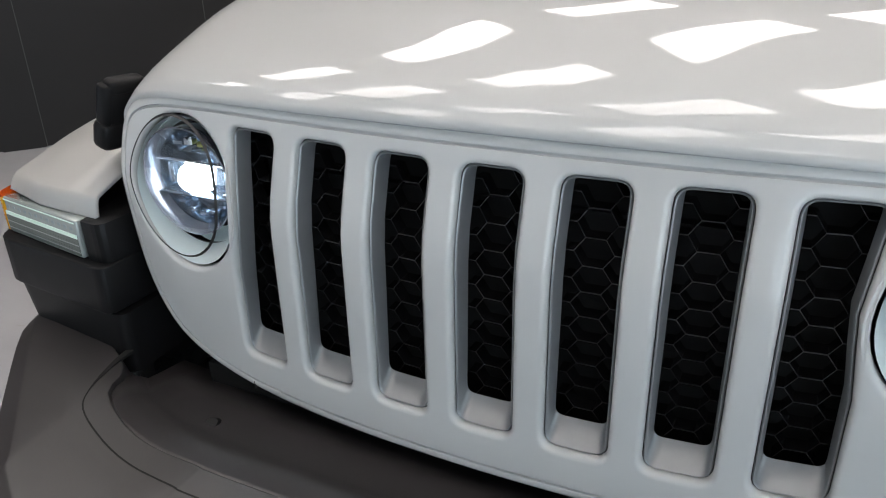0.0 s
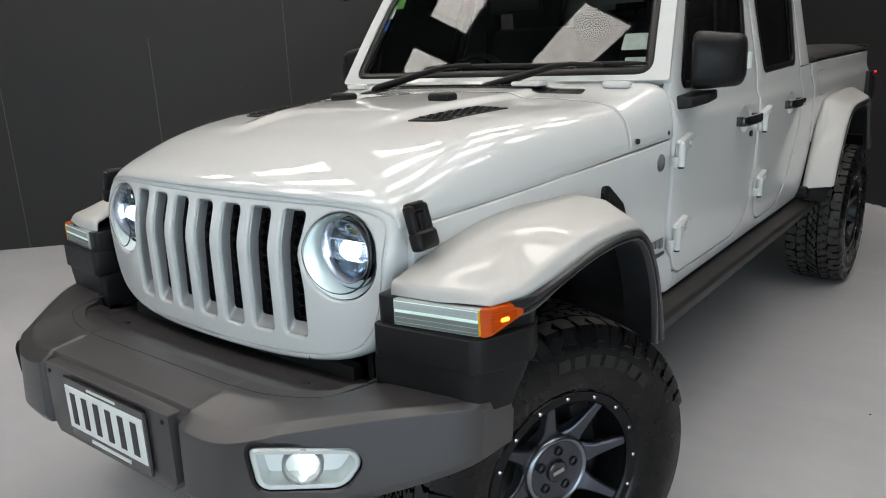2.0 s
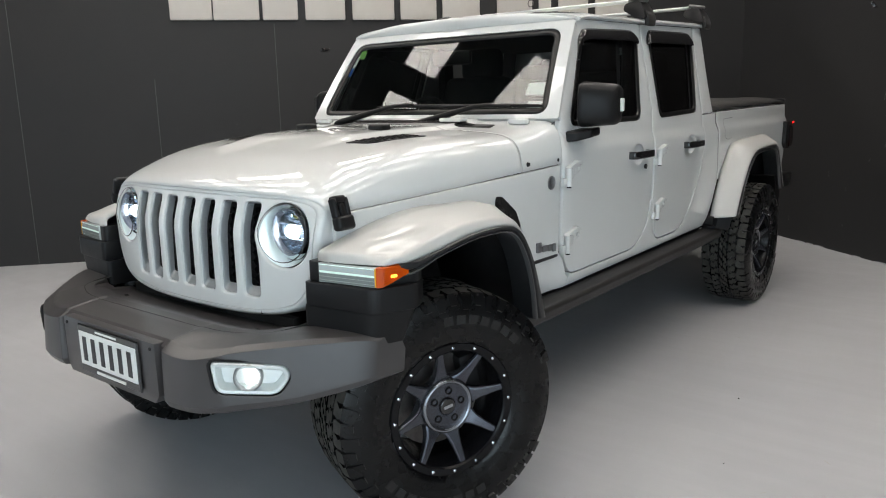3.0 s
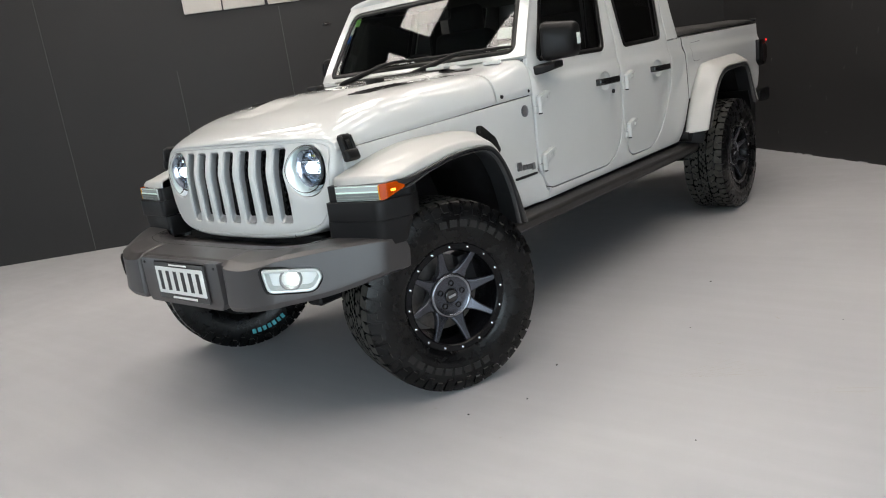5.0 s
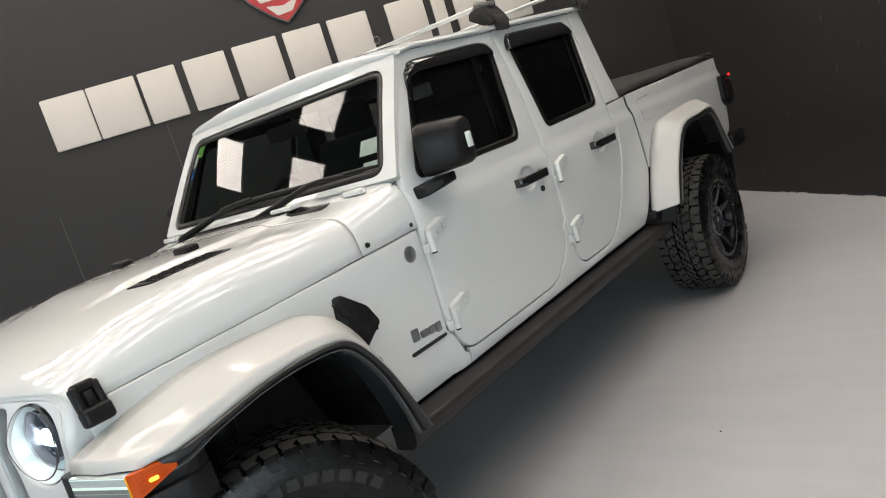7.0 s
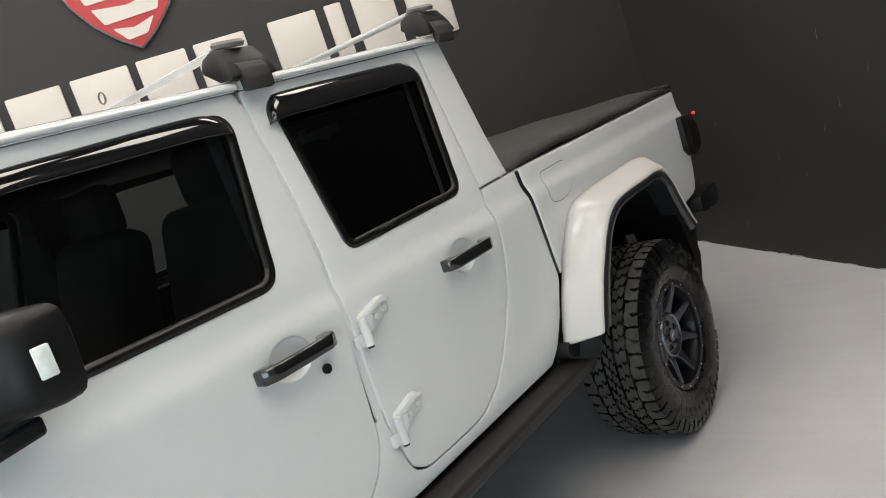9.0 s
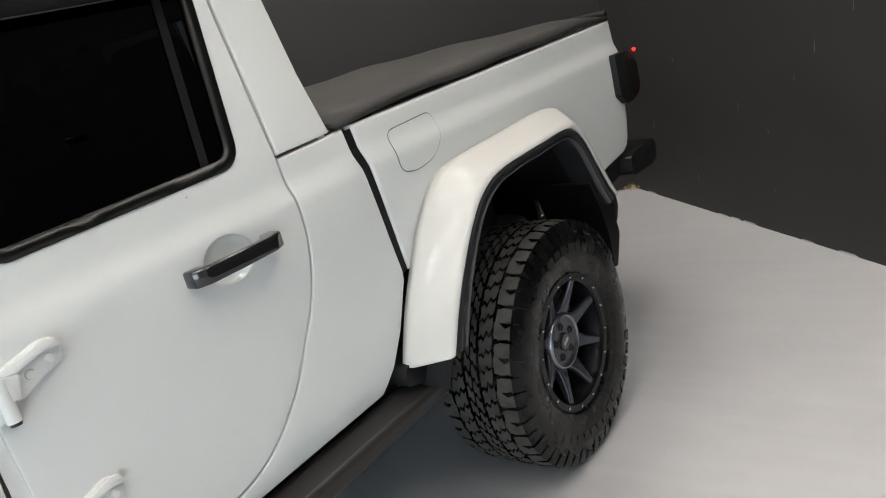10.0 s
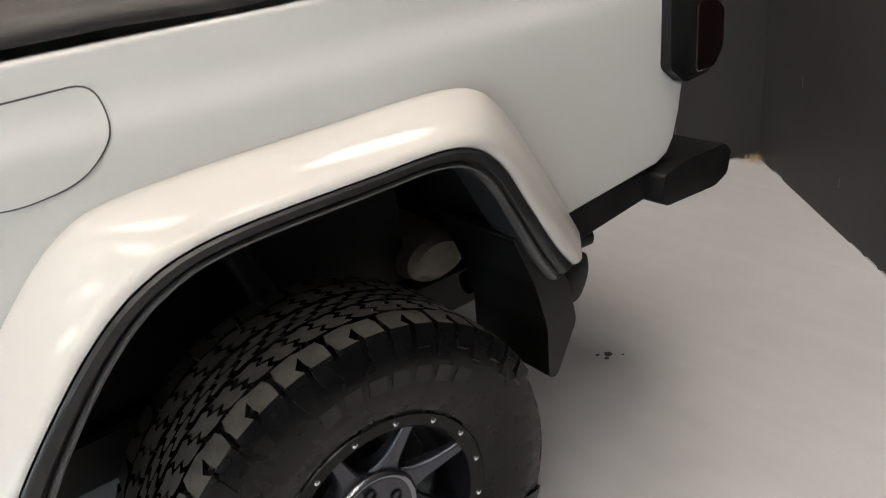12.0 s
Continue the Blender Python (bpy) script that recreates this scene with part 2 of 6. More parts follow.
def near(p, loop, d):
    for i in range(len(loop)):
        a, b = Vector((loop[i - 1][0], loop[i - 1][1])), Vector((loop[i][0], loop[i][1]))
        e = b - a
        t = min(max((p - a).dot(e) / max(e.length_squared, 1e-12), 0), 1)
        if (a + e * t - p).length < d:
            return True
    return False


def sheet(outline, holes, surf, toward, cuts_a=(), cuts_b=(), step=0.05, folds=()):
    """A face with holes in two coordinates (a, b), with points inside it every step and closer along folds (levels of b), laid on surf(a, b); it faces toward."""
    loops = []
    for loop in [outline, *holes]:
        pts = []
        for i in range(len(loop)):
            p, q = Vector((loop[i - 1][0], loop[i - 1][1])), Vector((loop[i][0], loop[i][1]))
            n = max(1, int((q - p).length / step))
            pts += [p.lerp(q, k / n) for k in range(n)]
        loops.append(pts)
    verts, edges = [], []
    for pts in loops:
        k = len(verts)
        verts += pts
        edges += [(k + i, k + (i + 1) % len(pts)) for i in range(len(pts))]
    lo = [min(p[n] for p in loops[0]) for n in (0, 1)]
    hi = [max(p[n] for p in loops[0]) for n in (0, 1)]
    if cuts_a or cuts_b:
        for i in range(int((hi[0] - lo[0]) / step) + 1):
            for j in range(int((hi[1] - lo[1]) / step) + 1):
                p = Vector((lo[0] + (i + 0.37 + 0.5 * (j % 2)) * step, lo[1] + (j + 0.41) * step))
                if folds and folds[0] - 0.02 < p.y < folds[-1] + 0.02:
                    continue
                if inside(p, loops[0]) and not any(inside(p, h) for h in loops[1:]) and not any(near(p, h, step * 0.42) for h in loops):
                    verts.append(p)
    for j, b in enumerate(folds):
        for i in range(int((hi[0] - lo[0]) / 0.025) + 1):
            p = Vector((lo[0] + (i + 0.25 + 0.5 * (j % 2)) * 0.025, b))
            if inside(p, loops[0]) and not any(inside(p, h) for h in loops[1:]) and not any(near(p, h, 0.007) for h in loops):
                verts.append(p)
    vo, _, faces, *_ = geometry.delaunay_2d_cdt(verts, edges, [], 0, 1e-6)
    bm = bmesh.new()
    vs = [bm.verts.new(surf(p[0], p[1])) for p in vo]
    for f in faces:
        c = sum((vo[k] for k in f), Vector((0, 0))) / len(f)
        if inside(c, loops[0]) and not any(inside(c, h) for h in loops[1:]):
            bm.faces.new([vs[k] for k in f])
    bmesh.ops.delete(bm, geom=[v for v in bm.verts if not v.link_faces], context="VERTS")
    return facing(bm, toward)


def prism(outline, lo, hi, axis=2, r=0.0, segs=2):
    """A 2D outline drawn out along an axis (0: the outline is y, z; 1: x, z; 2: x, y)."""
    def place(a, b, c):
        return [(c, a, b), (a, c, b), (a, b, c)][axis]
    bm = bmesh.new()
    low = [bm.verts.new(place(p[0], p[1], lo)) for p in outline]
    top = [bm.verts.new(place(p[0], p[1], hi)) for p in outline]
    bm.faces.new(low), bm.faces.new(top)
    for i in range(len(low)):
        bm.faces.new((low[i - 1], low[i], top[i], top[i - 1]))
    bmesh.ops.recalc_face_normals(bm, faces=bm.faces[:])
    if r:
        bmesh.ops.bevel(bm, geom=bm.edges[:], offset=r, segments=segs, profile=0.5, affect="EDGES", clamp_overlap=True)
    return bm


def spline(pts, n):
    """A smooth line through points, n steps to a span."""
    pts = [Vector(p) for p in pts]
    out = []
    for i in range(len(pts) - 1):
        p0, p1, p2, p3 = pts[max(i - 1, 0)], pts[i], pts[i + 1], pts[min(i + 2, len(pts) - 1)]
        for j in range(n):
            t = j / n
            out.append(0.5 * (2 * p1 + (p2 - p0) * t + (2 * p0 - 5 * p1 + 4 * p2 - p3) * t * t + (3 * p1 - p0 - 3 * p2 + p3) * t ** 3))
    return out + [pts[-1]]


def loft(rows, closed=False, caps=False):
    """A skin over rows of points, each row as long as the others."""
    bm = bmesh.new()
    vs = [[bm.verts.new(p) for p in row] for row in rows]
    for a, b in zip(vs, vs[1:]):
        for i in range(len(a) if closed else len(a) - 1):
            j = (i + 1) % len(a)
            bm.faces.new((a[i], a[j], b[j], b[i]))
    if caps:
        bm.faces.new(vs[0][::-1]), bm.faces.new(vs[-1])
    bmesh.ops.recalc_face_normals(bm, faces=bm.faces[:])
    return bm


def facing(bm, toward):
    bm.normal_update()
    total = Vector()
    for f in bm.faces:
        total += f.normal * f.calc_area()
    if total.dot(Vector(toward)) < 0:
        bmesh.ops.reverse_faces(bm, faces=bm.faces[:])
    return bm


def revolve(profile, n=48, axis="X", closed=False):
    """A profile of (along, radius) turned about an axis."""
    bm = bmesh.new()
    rings = []
    for k in range(n):
        c, s = math.cos(2 * math.pi * k / n), math.sin(2 * math.pi * k / n)
        rings.append([bm.verts.new((a, r * c, r * s) if axis == "X" else (r * c, a, r * s)) for a, r in profile])
    m = len(profile)
    for k in range(n):
        p, q = rings[k - 1], rings[k]
        for i in range(m if closed else m - 1):
            j = (i + 1) % m
            bm.faces.new((p[i], p[j], q[j], q[i]))
    bmesh.ops.recalc_face_normals(bm, faces=bm.faces[:])
    return bm


@functools.lru_cache(None)
def slopes(table):
    h = [b[0] - a[0] for a, b in zip(table, table[1:])]
    d = [(b[1] - a[1]) / k for a, b, k in zip(table, table[1:], h)]
    m = [d[0]]
    for i in range(1, len(d)):
        w1, w2 = 2 * h[i] + h[i - 1], h[i] + 2 * h[i - 1]
        m.append(0.0 if d[i - 1] * d[i] <= 0 else (w1 + w2) / (w1 / d[i - 1] + w2 / d[i]))
    return m + [d[-1]]


def lerp(table, x):
    """A smooth curve through a table of (place, value) that never overshoots."""
    if x <= table[0][0] or x >= table[-1][0]:
        return table[0 if x <= table[0][0] else -1][1]
    i = next(k for k in range(len(table) - 1) if x <= table[k + 1][0])
    m, h = slopes(table), table[i + 1][0] - table[i][0]
    t = (x - table[i][0]) / h
    return ((1 + 2 * t) * (1 - t) ** 2 * table[i][1] + t * (1 - t) ** 2 * h * m[i] + t * t * (3 - 2 * t) * table[i + 1][1] + t * t * (t - 1) * h * m[i + 1])


def grow(pts, d):
    """An outline moved outward by d."""
    pts = [Vector(p[:2]) for p in pts]
    area = sum(a.x * b.y - b.x * a.y for a, b in zip(pts, pts[1:] + pts[:1]))
    out = []
    for i, p in enumerate(pts):
        e1, e2 = (p - pts[i - 1]).normalized(), (pts[(i + 1) % len(pts)] - p).normalized()
        n1, n2 = Vector((e1.y, -e1.x)), Vector((e2.y, -e2.x))
        n = (n1 + n2).normalized() * (d / max((1 + n1.dot(n2)) / 2, 0.35) ** 0.5) * (1 if area > 0 else -1)
        out.append(p + n)
    return out


ROLL = ((-0.004, 0.0), (-0.0024, 0.0003), (-0.0010, 0.0012), (-0.0003, 0.0026), (0.0, 0.005), (0.0, 0.022))


def skin(outline, holes, surf, toward, inward, edge=ROLL, rim=ROLL, step=0.05, folds=()):
    """A pressed panel: its face, and edges rolled inward along rows of (growth, depth) round the outline and the holes."""
    def fine(loop):
        pts = []
        for i in range(len(loop)):
            p, q = Vector(loop[i - 1][:2]), Vector(loop[i][:2])
            if (q - p).length < 1e-5:
                continue
            n = max(1, math.ceil((q - p).length / step))
            if folds and abs(q.y - p.y) > 0.012 and min(p.y, q.y) < folds[-1] and max(p.y, q.y) > folds[0]:
                n = max(n, math.ceil(abs(q.y - p.y) / 0.012))
            pts += [p.lerp(q, k / n) for k in range(n)]
        return pts
    outline, holes = fine(outline), [fine(h) for h in holes]
    inward = Vector(inward)
    bm = sheet(grow(outline, edge[0][0]), [grow(h, -rim[0][0]) for h in holes], surf, toward, (1,), (1,), step * 1.02, folds)
    for loop, rows, sg in [(outline, edge, 1)] + [(h, rim, -1) for h in holes]:
        merge(bm, loft([[surf(p.x, p.y) + inward * d for p in grow(loop, g * sg)] for g, d in rows], closed=True))
    bmesh.ops.remove_doubles(bm, verts=bm.verts[:], dist=2e-5)
    bmesh.ops.recalc_face_normals(bm, faces=bm.faces[:])
    return facing(bm, toward)


# ---------------- the room ----------------
def on_wall(d, s, z, off=0.0):
    """A place s metres from the corner along a dark wall, off metres into the room."""
    inward = Vector((-d.y, d.x, 0))
    if inward.dot(Vector((1.0, 0.0, 0)) - CORNER) < 0:
        inward = -inward
    p = CORNER + d * s + inward * off
    return Vector((p.x, p.y, z))


def wall(name, d, s0, s1, material, label, z1=CEIL, start=None, step=0.2):
    base = start or CORNER
    inward = Vector((-d.y, d.x, 0))
    if inward.dot(Vector((1.0, 0.0, 0)) - base) < 0:
        inward = -inward
    bm = bmesh.new()
    a, b = base + d * s0, base + d * s1
    quad = [a, b, b - inward * step, a - inward * step]
    lo = [bm.verts.new((p.x, p.y, 0)) for p in quad]
    hi = [bm.verts.new((p.x, p.y, z1)) for p in quad]
    bm.faces.new(lo), bm.faces.new(hi)
    for i in range(4):
        bm.faces.new((lo[i - 1], lo[i], hi[i], hi[i - 1]))
    bmesh.ops.recalc_face_normals(bm, faces=bm.faces[:])
    return tagged(part(name, bm, material, smooth=0), label, "wall", kind="structure")


def floor_material():
    m = mat("grey_floor_paint", (0.34, 0.34, 0.345), 0.42)
    nt = m.node_tree
    b = nt.nodes["Principled BSDF"]
    tc = nt.nodes.new("ShaderNodeTexCoord")
    def noise_node(scale, detail):
        n = nt.nodes.new("ShaderNodeTexNoise")
        n.inputs["Scale"].default_value, n.inputs["Detail"].default_value = scale, detail
        nt.links.new(tc.outputs["Object"], n.inputs["Vector"])
        return n
    big, mid, fine = noise_node(0.9, 3), noise_node(6, 6), noise_node(90, 3)
    ramp = nt.nodes.new("ShaderNodeValToRGB")
    ramp.color_ramp.elements[0].position, ramp.color_ramp.elements[1].position = 0.3, 0.72
    ramp.color_ramp.elements[0].color, ramp.color_ramp.elements[1].color = (0.385, 0.386, 0.402, 1), (0.475, 0.473, 0.482, 1)
    add = nt.nodes.new("ShaderNodeMath")
    add.operation = "MULTIPLY_ADD"
    add.inputs[1].default_value = 0.3
    nt.links.new(mid.outputs["Fac"], add.inputs[0])
    sc = nt.nodes.new("ShaderNodeMath")
    sc.operation = "MULTIPLY"
    sc.inputs[1].default_value = 0.7
    nt.links.new(big.outputs["Fac"], sc.inputs[0])
    nt.links.new(sc.outputs[0], add.inputs[2])
    nt.links.new(add.outputs[0], ramp.inputs["Fac"])
    nt.links.new(ramp.outputs["Color"], b.inputs["Base Color"])
    mr = nt.nodes.new("ShaderNodeMapRange")
    mr.inputs["From Min"].default_value, mr.inputs["From Max"].default_value = 0.3, 0.7
    mr.inputs["To Min"].default_value, mr.inputs["To Max"].default_value = 0.34, 0.5
    nt.links.new(mid.outputs["Fac"], mr.inputs["Value"])
    nt.links.new(mr.outputs["Result"], b.inputs["Roughness"])
    # long pale wipe marks
    mp = nt.nodes.new("ShaderNodeMapping")
    mp.inputs["Rotation"].default_value = (0, 0, 0.55)
    mp.inputs["Scale"].default_value = (0.55, 5.5, 1)
    nt.links.new(tc.outputs["Object"], mp.inputs["Vector"])
    streak = nt.nodes.new("ShaderNodeTexNoise")
    streak.inputs["Scale"].default_value, streak.inputs["Detail"].default_value = 2.2, 7
    nt.links.new(mp.outputs["Vector"], streak.inputs["Vector"])
    sr = nt.nodes.new("ShaderNodeMapRange")
    sr.inputs["From Min"].default_value, sr.inputs["From Max"].default_value = 0.42, 0.74
    sr.inputs["To Min"].default_value, sr.inputs["To Max"].default_value = 0.985, 1.035
    nt.links.new(streak.outputs["Fac"], sr.inputs["Value"])
    mulc = nt.nodes.new("ShaderNodeVectorMath")
    mulc.operation = "SCALE"
    nt.links.new(ramp.outputs["Color"], mulc.inputs[0])
    nt.links.new(sr.outputs["Result"], mulc.inputs["Scale"])
    nt.links.new(mulc.outputs["Vector"], b.inputs["Base Color"])
    bp = nt.nodes.new("ShaderNodeBump")
    bp.inputs["Strength"].default_value, bp.inputs["Distance"].default_value = 0.15, 0.001
    nt.links.new(fine.outputs["Fac"], bp.inputs["Height"])
    nt.links.new(bp.outputs["Normal"], b.inputs["Normal"])
    return m


FLOOR = floor_material()
WALLJOINT = mat("joint_grey", (0.11, 0.11, 0.11), 0.6)
DARKWALL = mat("dark_wall_paint", (0.0222, 0.0216, 0.0220), 0.55, spec=0.35, noise_scale=1.6, noise_amt=0.12, bump=0.1, bump_scale=60, rough_var=0.06)

far_l, far_r = CORNER + DL * LEN_L, CORNER + DR * LEN_R
corners = [CORNER, far_l, far_l + DR * LEN_R, far_r]
bm = bmesh.new()
bm.faces.new([bm.verts.new((p.x, p.y, 0)) for p in corners])
bmesh.ops.recalc_face_normals(bm, faces=bm.faces[:])
facing(bm, (0, 0, 1))
tagged(part("floor", bm, FLOOR, smooth=0), "grey painted concrete workshop floor with light scuffs", "floor", kind="structure")
bm = bmesh.new()
bm.faces.new([bm.verts.new((p.x, p.y, CEIL)) for p in corners])
facing(bm, (0, 0, -1))
tagged(part("ceiling", bm, CEILING, smooth=0), "plain grey ceiling over the showroom", "ceiling", kind="structure")
wall("wall_west", DL, -0.2, LEN_L, DARKWALL, "charcoal painted wall panels behind the truck")
wall("wall_north", DR, 0.0, LEN_R, DARKWALL, "charcoal painted wall beside the truck's tail")
# openings added in the unseen south and east walls, with glowing fill behind


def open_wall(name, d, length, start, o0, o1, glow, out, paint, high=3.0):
    tell = "plain grey wall, unseen, closing the showroom"
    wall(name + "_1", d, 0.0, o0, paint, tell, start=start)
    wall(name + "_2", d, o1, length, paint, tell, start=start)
    lintel = wall(name + "_3", d, o0, o1, paint, "grey wall over the added opening", z1=CEIL - high, start=start)
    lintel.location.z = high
    outside = wall("backdrop", d, o0 - 0.6, o1 + 0.6, glow, "pale blue glowing fill panel added behind an unseen opening", start=start + out * 1.2, step=0.05)
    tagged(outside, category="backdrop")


open_wall("wall_south", DR, LEN_R, far_l, 1.0, 8.5, FRONTFILL, DL, PALEWALL)
open_wall("wall_east", DL, LEN_L, far_r, 2.2, 8.2, SIDEFILL, DR, BOUNCEWALL, 2.4)

# ceiling light panels, long sides along the sign wall, in rows square to the room
def ceiling_light(centre, first=None):
    m = Matrix.Translation(centre) @ Matrix.Rotation(math.atan2(DL.y, DL.x), 4, "Z")
    if first:
        return copy_thing(first, m)
    ob = new("ceiling_light")
    part("diffuser", rbox(0, 0, 0, 1.18, 0.58, 0.02, 0.004, 1), PANEL, ob, smooth=0)
    fr = bmesh.new()
    for x, y, sx, sy in ((0.60, 0, 0.02, 0.62), (-0.60, 0, 0.02, 0.62), (0, 0.30, 1.18, 0.02), (0, -0.30, 1.18, 0.02)):
        rbox(x, y, 0.0, sx, sy, 0.03, bm=fr)
    part("frame", fr, PFRAME, ob, smooth=0)
    tagged(ob, "white rectangular ceiling light panel, switched on", "ceiling light", "ceiling light panels")
    ob.matrix_basis = m
    return ob


first_light = None
for i in range(5):
    for j in range(5):
        c = CORNER + DR * (0.84 + 1.56 * i) + DL * (0.70 + 1.84 * j)
        ob = ceiling_light(Vector((c.x, c.y, CEIL - 0.02)), first_light)
        first_light = first_light or ob


# sign on the wall: one plain block to a letter, and a shield
def wall_matrix(d, s, z, off):
    p = on_wall(d, s, z, off)
    return Matrix.Translation(p) @ Matrix.Rotation(math.atan2(-d.y, -d.x), 4, "Z")


LETTERS = ((5.91, 5.53), (5.52, 5.10), (5.07, 4.74), (4.67, 4.29), (4.22, 3.81), (3.75, 3.39), (3.33, 2.95), (2.77, 2.40), (2.33, 2.20), (2.12, 1.80), (1.72, 1.37))
sign = new("wall_sign")
for s0, s1 in LETTERS:
    ob = part("bar", rbox(0, 0, 0, s0 - s1, 0.03, 0.455, 0.012, 2), SIGN, sign)
    ob.matrix_basis = wall_matrix(DL, (s0 + s1) / 2, 2.46, 0.016)
tagged(sign, "raised cream white sign blocks mounted on charcoal wall", "wall sign")


def shield_outline(k):
    half = [(0, 2.76), (0.14, 2.86), (0.28, 3.0), (0.38, 3.16), (0.43, 3.32), (0.44, 3.44), (0.30, 3.47), (0, 3.50)]
    pts = half + [(-x, z) for x, z in half[-2:0:-1]]
    return [(x * k, 3.16 + (z - 3.16) * k) for x, z in pts]


emblem = new("wall_emblem")
for name, k, dep, material in (("rim", 1.0, 0.012, SIGNGREY), ("field", 0.965, 0.02, SIGNRED), ):
    ob = part(name, prism(shield_outline(k), -dep, dep, 1, 0.004, 1), material, emblem)
    ob.matrix_basis = wall_matrix(DL, 3.655, 0, 0.022)
for z0, z1, w0, w1 in ((2.84, 2.93, 0.07, 0.15), (2.98, 3.09, 0.19, 0.245), (3.14, 3.24, 0.27, 0.30), (3.29, 3.38, 0.31, 0.33)):
    pts = [(-w0, z0), (w0, z0 + 0.015), (w1, z1 + 0.03), (0.0, z1 - 0.015), (-w1, z1 + 0.01)]
    ob = part("stripe", prism(fillet(pts, 0.015), -0.006, 0.006, 1), SIGN, emblem, "off-white curved stripe")
    ob.matrix_basis = wall_matrix(DL, 3.655, 0, 0.046)
tagged(emblem, "red shield emblem with off-white stripes on charcoal wall", "wall emblem")

# joints between the wall boards and small scars
for d, s, z0, z1 in ((DL, 4.97, 0.0, 2.2), (DL, 6.10, 0.0, 1.7), (DL, 7.3, 0.0, 3.5)):
    ob = part("wall_joint", rbox(0, 0, (z0 + z1) / 2, 0.003, 0.004, z1 - z0), WALLJOINT, smooth=0)
    ob.matrix_basis = wall_matrix(d, s, 0, 0.0)
    tagged(ob, "thin pale joint between charcoal wall boards", "wall joint", kind="structure")
rng = random.Random(4)
scar = bmesh.new()
for k in range(26):
    d = DR if k < 17 else DL
    s, z = rng.uniform(0.4, 6.0), rng.uniform(0.1, 1.5)
    p = on_wall(d, s, z, 0.001)
    w, h = rng.uniform(0.0015, 0.003), rng.uniform(0.006, 0.07)
    a = d * w
    tilt = d * rng.uniform(-0.01, 0.01)
    q = [p - a, p + a, p + a * 0.6 + tilt + Vector((0, 0, h)), p - a * 0.6 + tilt + Vector((0, 0, h))]
    scar.faces.new([scar.verts.new(x) for x in q])
tagged(part("wall_scratches", scar, SIGNGREY, smooth=0), "small pale scratches in the charcoal wall paint", "scratches", kind="stuff")
# skirting edge where floor paint meets wall, ragged
rag = bmesh.new()
for d in (DR, DL):
    s = 0.02
    while s < 7.0:
        n = rng.uniform(0.03, 0.16)
        h = rng.uniform(0.002, 0.012) if rng.random() < 0.6 else 0.002
        rag.faces.new([rag.verts.new(on_wall(d, *x, 0.0015)) for x in ((s, 0.001), (s + n, 0.001), (s + n * 0.8, h), (s + n * 0.2, h))])
        s += n
tagged(part("paint_edge", rag, FLOOR, smooth=0), "ragged edge of grey floor paint on wall foot", "paint edge", kind="stuff")
# floor specks and scuffs
specks = bmesh.new()
for k in range(150):
    x, y = rng.uniform(-3.5, 4.0), rng.uniform(-2.6, 6.0)
    rel = Vector((x, y, 0)) - CORNER
    if rel.dot(DL) < 0.1 or rel.dot(DR) < 0.1:
        continue
    r, a = rng.uniform(0.0015, 0.005), rng.uniform(0, 6.28)
    ln = rng.choice((1, 1, 1, 2, 6))
    pts = [Vector((r * ln * math.cos(t), r * math.sin(t), 0)) for t in (0.2, 1.5, 2.6, 3.9, 5.2)]
    rot = Matrix.Rotation(a, 3, "Z")
    specks.faces.new([specks.verts.new(Vector((x, y, 0.0012)) + rot @ p) for p in pts])
facing(specks, (0, 0, 1))
tagged(part("floor_specks", specks, [SCUFF], smooth=0), "small pale chips and grit on the floor", "grit", kind="stuff")
tuft = bmesh.new()
for k in range(260):
    base = on_wall(DR, abs(rng.gauss(0, 0.06)), 0.0, abs(rng.gauss(0.03, 0.05)) + 0.004)
    dirv = Vector((rng.uniform(-1, 1), rng.uniform(-1, 1), rng.uniform(0.05, 0.6))).normalized() * rng.uniform(0.02, 0.06)
    side = dirv.cross(Vector((0, 0, 1))).normalized() * 0.0012
    p = base + Vector((0, 0, rng.uniform(0.001, 0.02)))
    tuft.faces.new([tuft.verts.new(v) for v in (p - side, p + side, p + dirv)])
tagged(part("dry_litter", tuft, STRAW, smooth=0), "tuft of dry straw litter in the room corner", "litter", kind="stuff")
# a dark spot of grease on the floor behind the rear wheel
spot = bmesh.new()
for cx, cy, r in ((0.434, 4.669, 0.016), (0.41, 4.64, 0.007), (0.47, 4.70, 0.005), (0.445, 4.645, 0.009)):
    spot.faces.new([spot.verts.new((cx + r * rng.uniform(0.7, 1.2) * math.cos(k * 0.7), cy + r * rng.uniform(0.7, 1.2) * math.sin(k * 0.7), 0.0014)) for k in range(9)])
facing(spot, (0, 0, 1))
tagged(part("floor_stain", spot, SEAM, smooth=0), "small dark grease spots on the grey floor", "stain", kind="stuff")
# pale wipe marks and a few scratches on the floor
marks = bmesh.new()


def mark(x0, y0, x1, y1, w, n=14):
    a, b = Vector((x0, y0, 0.0013)), Vector((x1, y1, 0.0013))
    side = Vector((-(b - a).y, (b - a).x, 0)).normalized()
    pts = [a.lerp(b, (k + rng.uniform(-0.3, 0.3)) / n) + side * w * 0.6 * math.sin(k * 0.5) for k in range(n + 1)]
    for k in range(n):
        if rng.random() < 0.3:
            continue
        u, v = w * rng.uniform(0.2, 1.0), w * rng.uniform(0.1, 0.8)
        marks.faces.new([marks.verts.new(p) for p in (pts[k] - side * u, pts[k + 1] - side * v, pts[k + 1] + side * v, pts[k] + side * u)])


